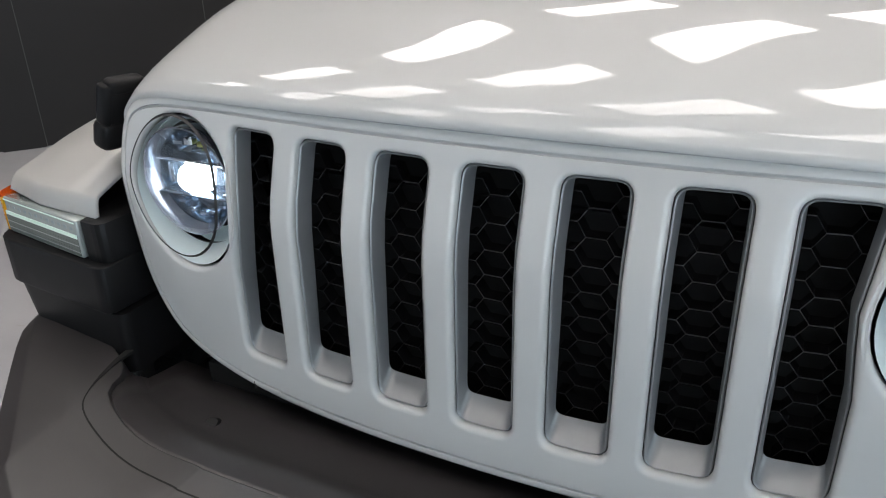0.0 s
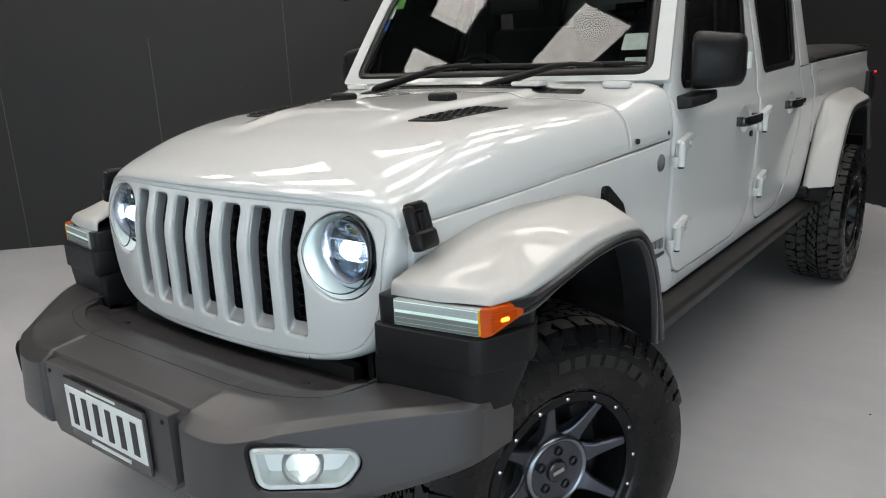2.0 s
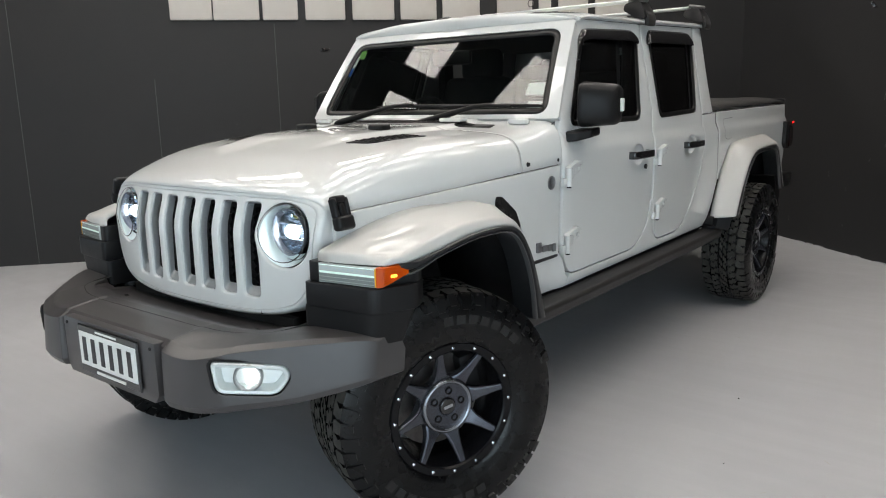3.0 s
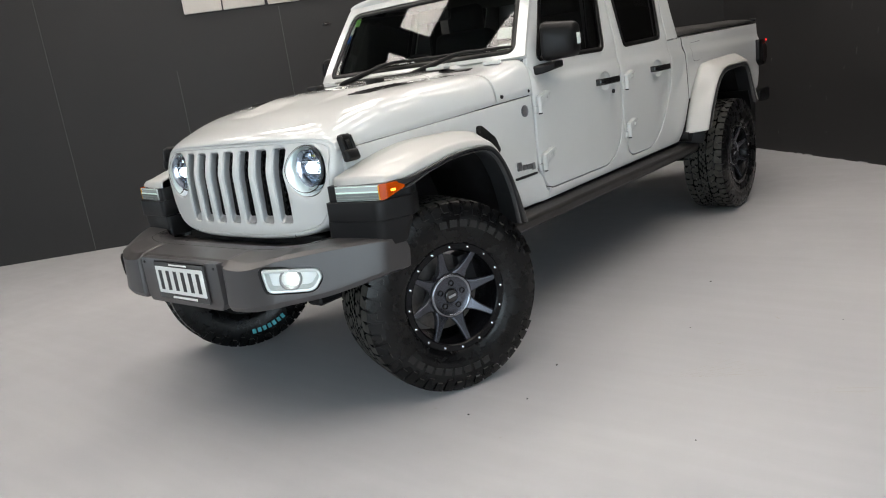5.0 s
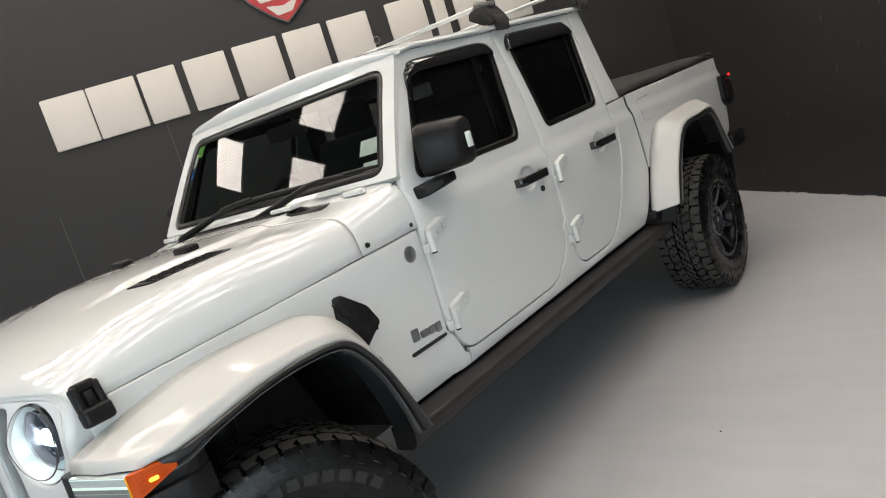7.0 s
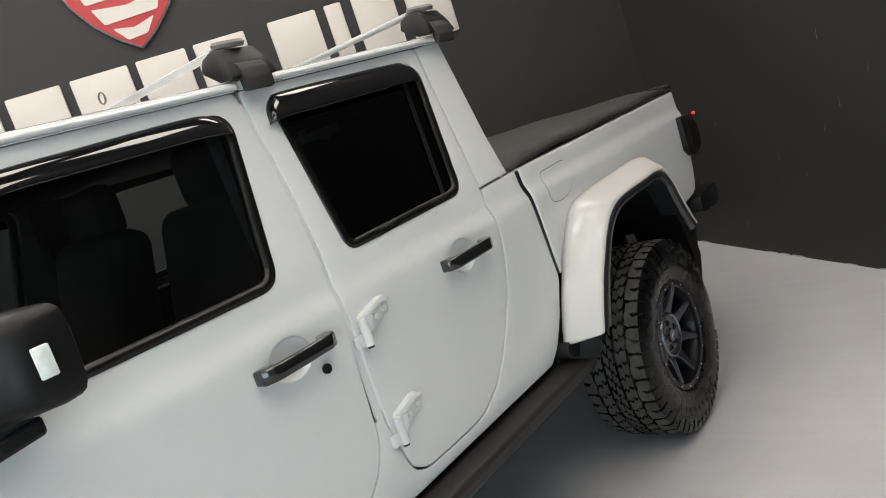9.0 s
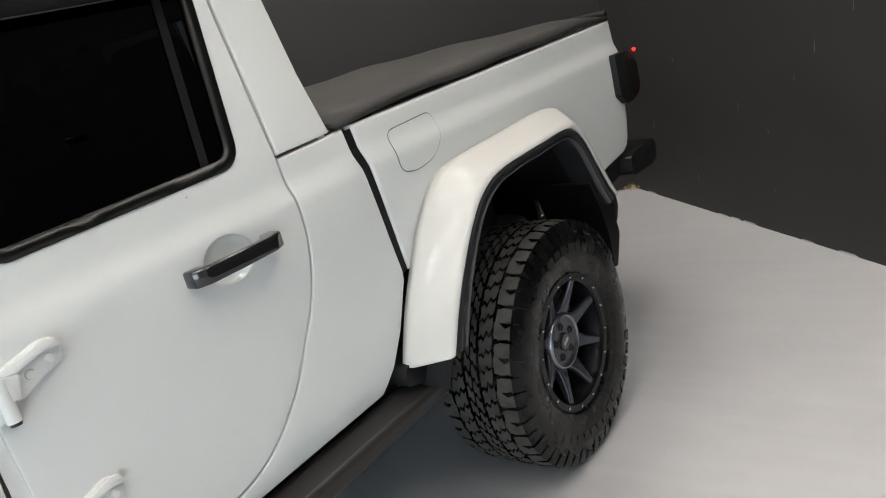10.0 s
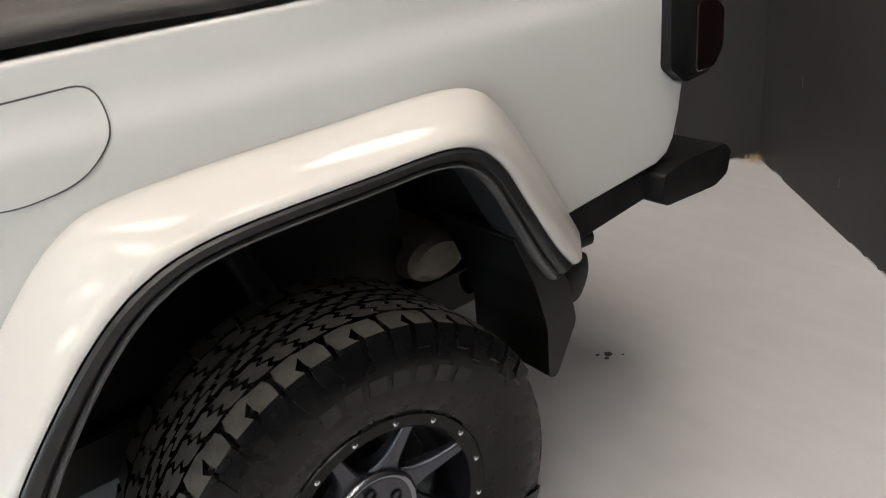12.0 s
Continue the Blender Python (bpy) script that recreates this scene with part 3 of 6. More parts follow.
for k in range(7):
    mark(1.60 + 0.025 * k, 0.33 + 0.012 * k, 1.80 + 0.03 * k, 0.62 - 0.02 * k, rng.uniform(0.0015, 0.005))
for k in range(5):
    mark(2.14 + 0.02 * k, 0.40 + 0.02 * k, 2.32 + 0.02 * k, 0.47 + 0.02 * k, rng.uniform(0.0015, 0.004))
mark(1.417, 4.21, 1.40, 4.50, 0.0012)
mark(1.431, 4.22, 1.426, 4.44, 0.001)
mark(-0.40, -0.95, -0.72, -0.69, 0.0014)
for k in range(26):
    x, y, t = rng.uniform(0.9, 4.0), rng.uniform(-1.6, 5.0), rng.uniform(0, 3.1)
    ln = rng.uniform(0.02, 0.16)
    mark(x, y, x + ln * math.cos(t), y + ln * math.sin(t), rng.uniform(0.0006, 0.0018), 8)
facing(marks, (0, 0, 1))
tagged(part("floor_scuffs", marks, SCUFF, smooth=0), "faint pale wipe marks and scratches on floor", "scuffs", kind="stuff")
grit = bmesh.new()
for x, y, r in ((1.03, -0.269, 0.004), (1.118, 0.287, 0.005), (1.177, -0.055, 0.004), (1.5, 0.9, 0.003), (1.9, -0.1, 0.003), (1.35, 1.6, 0.004), (2.1, 1.2, 0.003)):
    rbox(x, y, r * 0.5, r * 2, r * 1.4, r, r * 0.3, 1, Matrix.Rotation(x * 7, 4, "Z"), bm=grit)
tagged(part("floor_grit", grit, SEAM, smooth=0), "tiny dark crumbs lying on the floor", "grit", kind="stuff")

# ---------------- the truck: body ----------------
truck = tagged(new("pickup_truck"), "white double-cab pickup truck with black trim, parked on grey floor", "pickup truck")


SIDE = ((0.55, 0.735), (0.62, 0.748), (0.68, 0.761), (0.80, 0.768), (1.0, 0.773), (1.15, 0.777), (1.205, 0.7775), (1.226, 0.7760), (1.240, 0.7715), (1.254, 0.7655), (1.270, 0.7610), (1.295, 0.7585), (1.33, 0.758))
TAPER = ((-0.40, 0.155), (-0.33, 0.145), (0.2, 0.075), (0.57, 0.034), (0.70, 0.022), (0.88, 0.016), (0.90, 0.0))


def side_x(y, z):
    x = lerp(SIDE, z) if z < 1.33 else 0.758 - (z - 1.33) * 0.182
    return x - lerp(TAPER, y)


def on_side(y, z, off=0.0):
    return Vector((side_x(y, z) + off, y, z))


BELT = (1.205, 1.218, 1.228, 1.238, 1.248, 1.259, 1.272, 1.288)  # levels across the crease under the windows
ZC = (0.66, 0.72, 0.8, 0.9, 1.0, 1.1, 1.18, 1.205, 1.218, 1.226, 1.233, 1.24, 1.247, 1.254, 1.262, 1.27, 1.282, 1.295, 1.33, 1.45, 1.6)


def side_panel(outline, holes=()):
    return lambda: skin(outline, holes, lambda y, z: on_side(y, z), (1, 0, 0), (-1, 0, 0), folds=BELT)


WIN_F = fillet([(0.985, 1.345, 0.03), (1.705, 1.345, 0.045), (1.80, 1.762, 0.05), (1.205, 1.748, 0.07)], 0, 6)
WIN_R = fillet([(1.985, 1.348, 0.03), (2.525, 1.362, 0.045), (2.605, 1.785, 0.06), (1.965, 1.772, 0.05)], 0, 6)
DOOR_F = fillet([(0.889, 1.085, 0), (0.888, 0.80, 0.06), (0.955, 0.676, 0.08), (1.690, 0.676, 0.1), (1.836, 0.80, 0.08), (1.862, 1.248, 0.1), (1.878, 1.5, 0.1), (1.862, 1.819, 0.02), (1.170, 1.801, 0.02), (0.901, 1.385, 0.02), (0.880, 1.30, 0.03)], 0, 5)
DOOR_R = fillet([(1.874, 1.248, 0.1), (1.885, 0.86, 0.05), (1.925, 0.71, 0.06), (1.985, 0.676, 0.06), (2.300, 0.676, 0.09), (2.455, 0.786, 0.09), (2.602, 1.0, 0.08), (2.641, 1.13, 0.08), (2.636, 1.33, 0.03), (2.648, 1.846, 0.02), (1.874, 1.820, 0.02), (1.890, 1.5, 0.1)], 0, 5)
HANDLES = ((1.545, 1.785, 1.163), (2.295, 2.540, 1.170))


def cup_hole(y, z):
    return [(y + 0.066 * math.cos(k * math.pi / 16), z + 0.052 * math.sin(k * math.pi / 16)) for k in range(32)]


doors = []
for (outline, win, name), (y0, y1, z) in zip(((DOOR_F, WIN_F, "front_door"), (DOOR_R, WIN_R, "rear_door")), HANDLES):
    doors.append(both(name, side_panel(outline, [grow(win, 0.012), cup_hole((y0 + y1) / 2 - 0.005, z)]), WHITE, truck))
    both("window_seal", lambda: sheet(grow(win, 0.014), [grow(win, -0.012)], lambda y, z: on_side(y, z, 0.003), (1, 0, 0)), SEALBLACK, truck, "black rubber window seal", solid=0.02)
    pane = lambda: sheet(grow(win, -0.010), [], lambda y, z: on_side(y, z, -0.006), (1, 0, 0), (), (1.45, 1.6))
    part("door_glass", pane(), SIDEGLASS if name == "front_door" else TINTED, truck, "dark tinted door glass", shadow=False)
    if name == "front_door":  # the rear window of the other side is wound down
        part("door_glass", mirror(pane()), SIDEGLASS, truck, "dark tinted door glass", shadow=False)
# division bar in the rear door glass
part("glass_divider", loft([[on_side(2.44 + 0.075 * k, 1.365 + 0.40 * k, -0.003), on_side(2.462 + 0.075 * k, 1.365 + 0.40 * k, -0.003)] for k in (0, 0.5, 1)]), BLACK, truck, "black divider bar in door glass")

both("b_post", lambda: sheet([(1.852, 0.70), (1.892, 0.70), (1.898, 1.25), (1.905, 1.79), (1.845, 1.79), (1.858, 1.25)], [], lambda y, z: on_side(y, z, -0.009), (1, 0, 0), (1,), (1,)), WHITE, truck)
# inner shell that shows in the door gaps, its grey standing for shade
INNER = [(0.62, 0.63), (2.74, 0.64), (2.86, 0.86), (2.82, 1.33), (2.80, 1.34), (2.78, 1.850), (1.18, 1.80), (0.91, 1.37), (0.62, 1.16)]
both("inner_shell", lambda: sheet(INNER, [grow(WIN_F, 0.02), grow(WIN_R, 0.02)], lambda y, z: on_side(y, z, -0.022), (1, 0, 0), (0.7, 0.88), ZC), GAPGREY, truck)

# wing side below the bonnet seam, sill, rear quarter and hardtop quarter
both("wing_side", side_panel([(-0.33, 1.0), (0.36, 1.03), (0.46, 0.93), (0.56, 0.62), (0.62, 0.615), (0.9665, 0.62), (0.9615, 0.664), (0.935, 0.68), (0.882, 0.79), (0.883, 1.085), (0.876, 1.172), (0.60, 1.158), (0.2, 1.138), (-0.33, 1.108)]), WHITE, truck)
RIGHT = [p for p in grow(DOOR_R, 0.006) if p.y < (1.325 if p.x > 2.3 else 0.97)]
FRONT = [p for p in grow(DOOR_F, 0.006) if p.y < 0.97 and p.x > 0.966]
both("body_side", side_panel([(0.967, 0.668), (0.9675, 0.62), (2.742, 0.632), (2.80, 0.686), (2.86, 0.77), (2.926, 0.895), (2.929, 0.92), (2.872, 1.338), (2.643, 1.330)] + RIGHT[::-1] + FRONT[::-1]), WHITE, truck)
both("hardtop_quarter", side_panel([(2.646, 1.338), (2.828, 1.344), (2.808, 1.50), (2.795, 1.852), (2.657, 1.845), (2.656, 1.812)]), WHITE, truck, "white hardtop quarter panel")

# bonnet and cowl share one cross-section
HALF = ((-0.425, 0.612), (-0.33, 0.631), (0.2, 0.701), (0.57, 0.735), (0.70, 0.748), (0.8, 0.758), (0.9, 0.768))


def hermite(y0, z0, m0, y1, z1, m1, y):
    t, h = (y - y0) / (y1 - y0), y1 - y0
    return (1 + 2 * t) * (1 - t) ** 2 * z0 + t * (1 - t) ** 2 * h * m0 + t * t * (3 - 2 * t) * z1 + t * t * (t - 1) * h * m1


CROWN = ((-0.425, 1.182), (-0.412, 1.198), (-0.39, 1.2125), (-0.36, 1.2265), (-0.30, 1.2485), (-0.20, 1.280), (-0.10, 1.302), (0.0, 1.317), (0.10, 1.327), (0.20, 1.333), (0.30, 1.337), (0.45, 1.341), (0.62, 1.345))


def crown(y):
    """The height of the bonnet's middle line."""
    if y < 0.62:
        return lerp(CROWN, y)
    return hermite(0.62, 1.345, 0.02, 0.9, 1.372, 0.12, min(y, 0.9))


def hood_z(x, y):
    w, zs, zc = lerp(HALF, y), 1.115 + 0.052 * (y + 0.33), crown(y) - 0.008
    k = min(abs(x) / w, 1.0)
    q = min(max((y - 0.58) / 0.30, 0), 1)
    z = zs + (zc - 0.05 * min(x * x, 0.36) * (1 - q) - zs) * max(1 - k ** (16 + 11 * q * q), 0.0) ** 0.5
    dome = 0.24 + 0.08 * (y + 0.4)
    e = min(max((dome + 0.035 - abs(x)) / 0.06, 0), 1)
    up = min(max((y + 0.14) / 0.26, 0), 1)
    return z + 0.014 * e * e * (3 - 2 * e) * up * up * (3 - 2 * up)


def hood_skin(y0, y1, bowed):
    ks = list(np.linspace(0, 0.8, 64)) + [0.83, 0.86, 0.885, 0.907, 0.926, 0.943, 0.957, 0.969, 0.979, 0.987, 0.993, 0.9975, 1.0]
    ks = [-k for k in ks[:0:-1]] + ks
    vs = sorted(set(list(np.linspace(0, 1, 56)) + ([0.006, 0.015, 0.03, 0.05, 0.075] if bowed else [])))
    rows = []
    for v in vs:
        yy = y0 + (y1 - y0) * v
        w = lerp(HALF, yy)
        rows.append([Vector((k * w, yy + (0.2 * (k * w) ** 2 * (1 - v) if bowed else 0.0), hood_z(k * w, yy))) for k in ks])
    return facing(loft(rows), (0, 0, 1))


part("bonnet", hood_skin(-0.425, 0.605, True), WHITE, truck, smooth=50, solid=0.012)
part("cowl", hood_skin(0.611, 0.884, False), WHITE, truck, smooth=50, solid=0.012)

# bonnet vents
def hood_patch(pts, off, n=6):
    def surf(x, y):
        return Vector((x, y, hood_z(x, y) + off))
    return sheet(pts, [], surf, (0, 0, 1), [0.3 + 0.03 * i for i in range(8)], [0.03 + 0.04 * i for i in range(8)])


VENT = fillet([(0.325, 0.03, 0.01), (0.43, 0.06, 0.03), (0.475, 0.335, 0.02), (0.355, 0.335, 0.04)], 0, 4)
both("bonnet_vent", lambda: hood_patch(VENT, 0.002), BLACK, truck, "black mesh bonnet vent", solid=0.006)


def vent_mesh():
    bm = bmesh.new()
    for i in range(13):
        for j in range(4):
            y, x = 0.075 + i * 0.019, 0.345 + j * 0.023 + i * 0.0026 + (0.010 if i % 2 else 0)
            z = hood_z(x, y) + 0.0035
            rbox(x, y, z, 0.014, 0.0075, 0.004, 0.0, bm=bm)
    return bm


both("vent_mesh", vent_mesh, VOID, truck, smooth=0)
both("bonnet_bumper", lambda: rbox(0.22, 0.335, hood_z(0.22, 0.335) + 0.008, 0.085, 0.06, 0.03, 0.012, 3), BLACK, truck, "black rubber bonnet stop")

# grille shell
def grille_y(x, z):
    return -0.460 + 0.2 * x * x + 0.33 * 0.5 * (z - 1.045 + math.sqrt((z - 1.045) ** 2 + 0.0003))


PITCH = 0.1092
GR = [(0, 0.752), (0.25, 0.753), (0.40, 0.764), (0.50, 0.790), (0.555, 0.832), (0.590, 0.90), (0.607, 1.0), (0.612, 1.08), (0.606, 1.125), (0.58, 1.153), (0.52, 1.170), (0.4, 1.177), (0.2, 1.179), (0, 1.180)]
GR = [tuple(p) for p in spline([(x, z, 0) for x, z in GR], 3)]
OUTLINE = [(p[0], p[1]) for p in GR] + [(-p[0], p[1]) for p in GR[-2:0:-1]]
SLOTS = []
for k in range(7):
    c = (k - 3) * PITCH - 0.003
    w = 0.0365
    right = [(c + w, 0.824), (c + w, 1.02), (c + w, 1.06), (c + w, 1.138)]
    left = [(c - w, 1.138), (c - w, 1.06), (c - w, 1.02), (c - w, 0.824)]
    if k == 6:
        right = [(c + w, 0.824), (c + w, 0.95), (c + w - 0.006, 1.0), (c + w - 0.010, 1.04), (c + w - 0.004, 1.085), (c + w + 0.003, 1.138)]
    if k == 0:
        left = [(c - w - 0.003, 1.138), (c - w + 0.004, 1.085), (c - w + 0.010, 1.04), (c - w + 0.006, 1.0), (c - w, 0.95), (c - w, 0.824)]
    pts = right + left
    pts = [(x, z, 0.018 if i in (0, len(right) - 1, len(right), len(pts) - 1) else 0.0) for i, (x, z) in enumerate(pts)]
    SLOTS.append(fillet(pts, 0, 5))
LAMP_X, LAMP_Z, LAMP_R = 0.466, 1.037, 0.1045


def circle(cx, cz, r, n=40):
    return [(cx + r * math.cos(2 * math.pi * i / n), cz + r * math.sin(2 * math.pi * i / n)) for i in range(n)]


holes = SLOTS + [circle(LAMP_X, LAMP_Z, LAMP_R), circle(-LAMP_X, LAMP_Z, LAMP_R)]
part("grille_shell", skin(OUTLINE, holes, lambda x, z: Vector((x, grille_y(x, z), z)), (0, -1, 0), (0, 1, 0), ((-0.0255, 0.0), (-0.0246, 0.0046), (-0.0230, 0.0050), (-0.0215, 0.0006), (-0.017, -0.0004), (-0.012, 0.0012), (-0.008, 0.0055), (-0.004, 0.0105), (-0.001, 0.018), (0.0, 0.026)), ((-0.0075, 0.0), (-0.005, 0.0004), (-0.0028, 0.0016), (-0.001, 0.004), (-0.0002, 0.007), (0.0, 0.011), (0.0, 0.016)), 0.022), WHITE, truck, "white seven-slot grille shell", smooth=50)


def grille_rim():
    rows = []
    for k, (dy, g) in enumerate(((0.025, 0.0), (0.032, 0.001), (0.06, 0.005), (0.15, 0.012))):
        rows.append([Vector((p.x, grille_y(p.x, p.y) + dy, p.y)) for p in grow(OUTLINE, g)])
    return loft(rows, closed=True)


both("lip_seam", lambda: rbox(0.362, grille_y(0.362, 0.772) + 0.0045, 0.7725, 0.0014, 0.010, 0.012), SEAM, truck, "fine seam across the grille lip", smooth=0)
part("grille_side", grille_rim(), WHITE, truck, smooth=60)
# near-black sheet in place of the shade behind the slots
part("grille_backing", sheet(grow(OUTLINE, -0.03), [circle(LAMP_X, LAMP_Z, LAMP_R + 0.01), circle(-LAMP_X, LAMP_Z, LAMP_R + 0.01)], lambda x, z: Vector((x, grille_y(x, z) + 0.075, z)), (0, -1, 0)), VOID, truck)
for k, slot in enumerate(SLOTS):
    rows = [[Vector((p.x, grille_y(p.x, p.y) + d, p.y)) for p in grow(slot, g)] for g, d in ((0.0004, 0.0105), (-0.0002, 0.0118), (-0.0011, 0.0112))]
    part("slot_gap", facing(loft(rows, closed=True), (0, -1, 0)), SEAM, truck, "fine dark gap round the slot", smooth=60)
    rows = []
    for g, d in ((-0.0006, 0.0125), (-0.0010, 0.0100), (-0.0020, 0.0088), (-0.0032, 0.0096), (-0.0040, 0.0120), (-0.0066, 0.036)):
        deep = d > 0.02
        rows.append([Vector((p.x, grille_y(p.x, p.y) + d - (0.006 if deep and p.y < 0.86 else 0), p.y + (0.022 if deep and p.y < 0.85 else 0))) for p in grow(slot, g)])
    ins = part("grille_insert", loft(rows, closed=True), SILVER, truck, "silver-grey slot bezel", smooth=50)
    # honeycomb bars in the slot
    bm = bmesh.new()
    c, w = (k - 3) * PITCH - 0.003, 0.0305
    hw, hh = 0.0212, 0.0295
    for r in range(-1, 12):
        for q in range(-2, 3):
            cx, cz = c + q * hw * 1.5, 0.848 + r * hh + (hh / 2 if q % 2 else 0) * 1.0
            for (x0, z0, x1, z1) in ((cx - hw / 2, cz + hh / 2, cx + hw / 2, cz + hh / 2), (cx + hw / 2, cz + hh / 2, cx + hw, cz), (cx + hw / 2, cz - hh / 2, cx + hw, cz)):
                x0c, x1c = max(x0, c - w), min(x1, c + w)
                if x0c >= x1c - 0.002 or cz < 0.846 or cz > 1.128:
                    continue
                f0, f1 = (x0c - x0) / (x1 - x0), (x1c - x0) / (x1 - x0)
                za, zb = z0 + (z1 - z0) * f0, z0 + (z1 - z0) * f1
                t = 0.0007
                ya, yb = grille_y(x0c, za) + 0.036, grille_y(x1c, zb) + 0.036
                vs = [bm.verts.new(v) for v in ((x0c, ya, za - t), (x1c, yb, zb - t), (x1c, yb, zb + t), (x0c, ya, za + t), (x1c, yb + 0.02, zb + t), (x0c, ya + 0.02, za + t))]
                bm.faces.new((vs[0], vs[1], vs[2], vs[3]))
                bm.faces.new((vs[3], vs[2], vs[4], vs[5]))
    part("mesh", bm, MESHBLK, ins, "black honeycomb mesh", smooth=0)

# headlights
def headlight(sx):
    rows = []
    for r, d, flat in ((0.1012, 0.007, 0.0), (0.1005, 0.009, 0.02), (0.0985, 0.018, 0.15), (0.0930, 0.012, 0.50), (0.0875, 0.0, 0.9), (0.079, 0.0, 1.0)):
        pts = circle(0, 0, r, 48)
        rows.append([Vector((x, (grille_y(LAMP_X + sx * x, LAMP_Z + z) + d) * (1 - flat) - 0.352 * flat, z)) for x, z in [(x + 0.004 * sx * flat, z + 0.011 * flat) for x, z in pts]])
    ring = part("headlight", facing(loft(rows, closed=True), (0, -1, 0)), BUCKET, truck, "round headlight, switched on, in a silvery bucket", smooth=60)
    ring.location = (LAMP_X * sx, 0, LAMP_Z)
    gap = [[Vector((x, grille_y(LAMP_X + sx * x, LAMP_Z + z) + d, z)) for x, z in circle(0, 0, r, 48)] for r, d in ((0.1046, 0.012), (0.1030, 0.013), (0.1010, 0.010))]
    part("gap_ring", facing(loft(gap, closed=True), (0, -1, 0)), SEAM, ring, "dark gap round the lamp", smooth=60)
    part("bezel", revolve([(-0.348, 0.0868), (-0.366, 0.0866), (-0.374, 0.0855), (-0.3745, 0.0840), (-0.366, 0.0826)], 48, "Y"), GLOSS, ring, "thin black lamp bezel")
    part("collar", revolve([(-0.3725, 0.0842), (-0.3735, 0.0825), (-0.362, 0.0765), (-0.350, 0.0745)], 48, "Y"), LENSCOLLAR, ring, "grey collar inside the lens", smooth=60)
    part("reflector", revolve([(-0.352, 0.076), (-0.335, 0.071), (-0.315, 0.045), (-0.31, 0.001)], 40, "Y"), LENSBODY, ring)
    part("shelf", rbox(0, -0.345, 0.028, 0.134, 0.034, 0.005, 0.002, 1), CHROME, ring)
    part("shelf", rbox(0, -0.345, -0.026, 0.134, 0.034, 0.005, 0.002, 1), LENSBODY, ring)
    led = revolve([(-0.345, 0.026), (-0.360, 0.0235), (-0.370, 0.016), (-0.374, 0.001)], 24, "Y")
    for v in led.verts:
        v.co.x *= 1.2
    part("led_module", led, LED, ring, "lit white projector")
    for k, (x, z, w, h, turn) in enumerate(((-0.034, 0.050, 0.022, 0.012, 24), (-0.010, 0.056, 0.016, 0.018, -12), (0.012, 0.050, 0.020, 0.010, 8), (0.034, 0.049, 0.018, 0.014, -28), (0.004, 0.040, 0.030, 0.006, 3))):
        part("facet", rbox(x, -0.338 - 0.004 * (k % 2), z, w, 0.016, h, 0.003, 1, Matrix.Rotation(radians(turn * 0.3), 4, "Z")), YELLOWGLINT if k == 2 else CHROME if k % 2 else LENSBODY, ring)
    for dx in (-0.056, 0.056):
        part("side_module", rbox(dx, -0.338, 0.0, 0.014, 0.02, 0.034, 0.004, 2), LENSBODY, ring)
    for k in range(7):
        a = radians(205 + k * 21.7)
        part("lower_led", rbox(0.058 * math.cos(a), -0.345, 0.058 * math.sin(a), 0.014, 0.015, 0.008, 0.002, 1), LENSBODY, ring)
    part("lens", revolve([(-0.3740, 0.0830), (-0.386, 0.064), (-0.394, 0.036), (-0.397, 0.001)], 40, "Y"), CLEAR, ring, "clear domed lens", shadow=False)
    for ob in ring.children[1:]:  # the lamp sits a little high in its bucket
        ob.location = (0.004 * sx, -0.018, 0.011)
        ob.scale = (0.92, 1, 0.92)
    return ring


headlight(1), headlight(-1)

# windscreen: frame, glass, seal
def screen_at(x, v, off=0.0):
    z = v * 0.834
    return Vector((x, 0.86 + z * 0.66 + 0.020 * (x / 0.7) ** 2 + 0.17 * (z - 0.185) ** 2 - 0.006 - off * 0.834, 1.375 + z + off * 0.552))


XC = [0.1 * i for i in range(-7, 8)]
GLASS = fillet([(-0.680, 0.020, 0.05), (0.680, 0.020, 0.05), (0.622, 0.452, 0.06), (-0.622, 0.452, 0.06)], 0, 6)
part("windscreen_frame", sheet(fillet([(-0.752, -0.012, 0.01), (0.752, -0.012, 0.01), (0.678, 0.512, 0.04), (-0.678, 0.512, 0.04)], 0, 4), [grow(GLASS, 0.01)], lambda x, v: screen_at(x, v, 0.006), (0, -1, 0.6), XC, (0.1, 0.25, 0.4)), WHITE, truck, "white windscreen frame", solid=0.04, bevel=0.012, segs=3)
part("windscreen_seal", sheet(grow(GLASS, 0.011), [grow(GLASS, -0.022)], lambda x, v: screen_at(x, v, 0.001), (0, -1, 0.6), XC), SEALBLACK, truck, "black windscreen border", solid=0.004)
part("windscreen", sheet(grow(GLASS, 0.008), [], lambda x, v: screen_at(x, v, -0.003), (0, -1, 0.6), [0.05 * i for i in range(-14, 15)], (0.1, 0.2, 0.3, 0.4)), SCREEN, truck, "clear windscreen", shadow=False)


def screen_patch(x0, x1, v0, v1, off=-0.006):
    return sheet([(x0, v0), (x1, v0), (x1, v1), (x0, v1)], [], lambda x, v: screen_at(x, v, off), (0, -1, 0.6))


for x0, x1, v0, v1, m, l in ((0.55, 0.655, 0.115, 0.18, STICKW, "pale green card"), (0.575, 0.65, 0.05, 0.085, STICKW, "small white label"), (-0.60, -0.555, 0.37, 0.425, STICKG, "green label"), (-0.635, -0.595, 0.32, 0.39, STICKW, "white label"), (-0.645, -0.605, 0.26, 0.31, STICKB, "blue label")):
    part("sticker", screen_patch(x0, x1, v0, v1), m, truck, l, smooth=0)

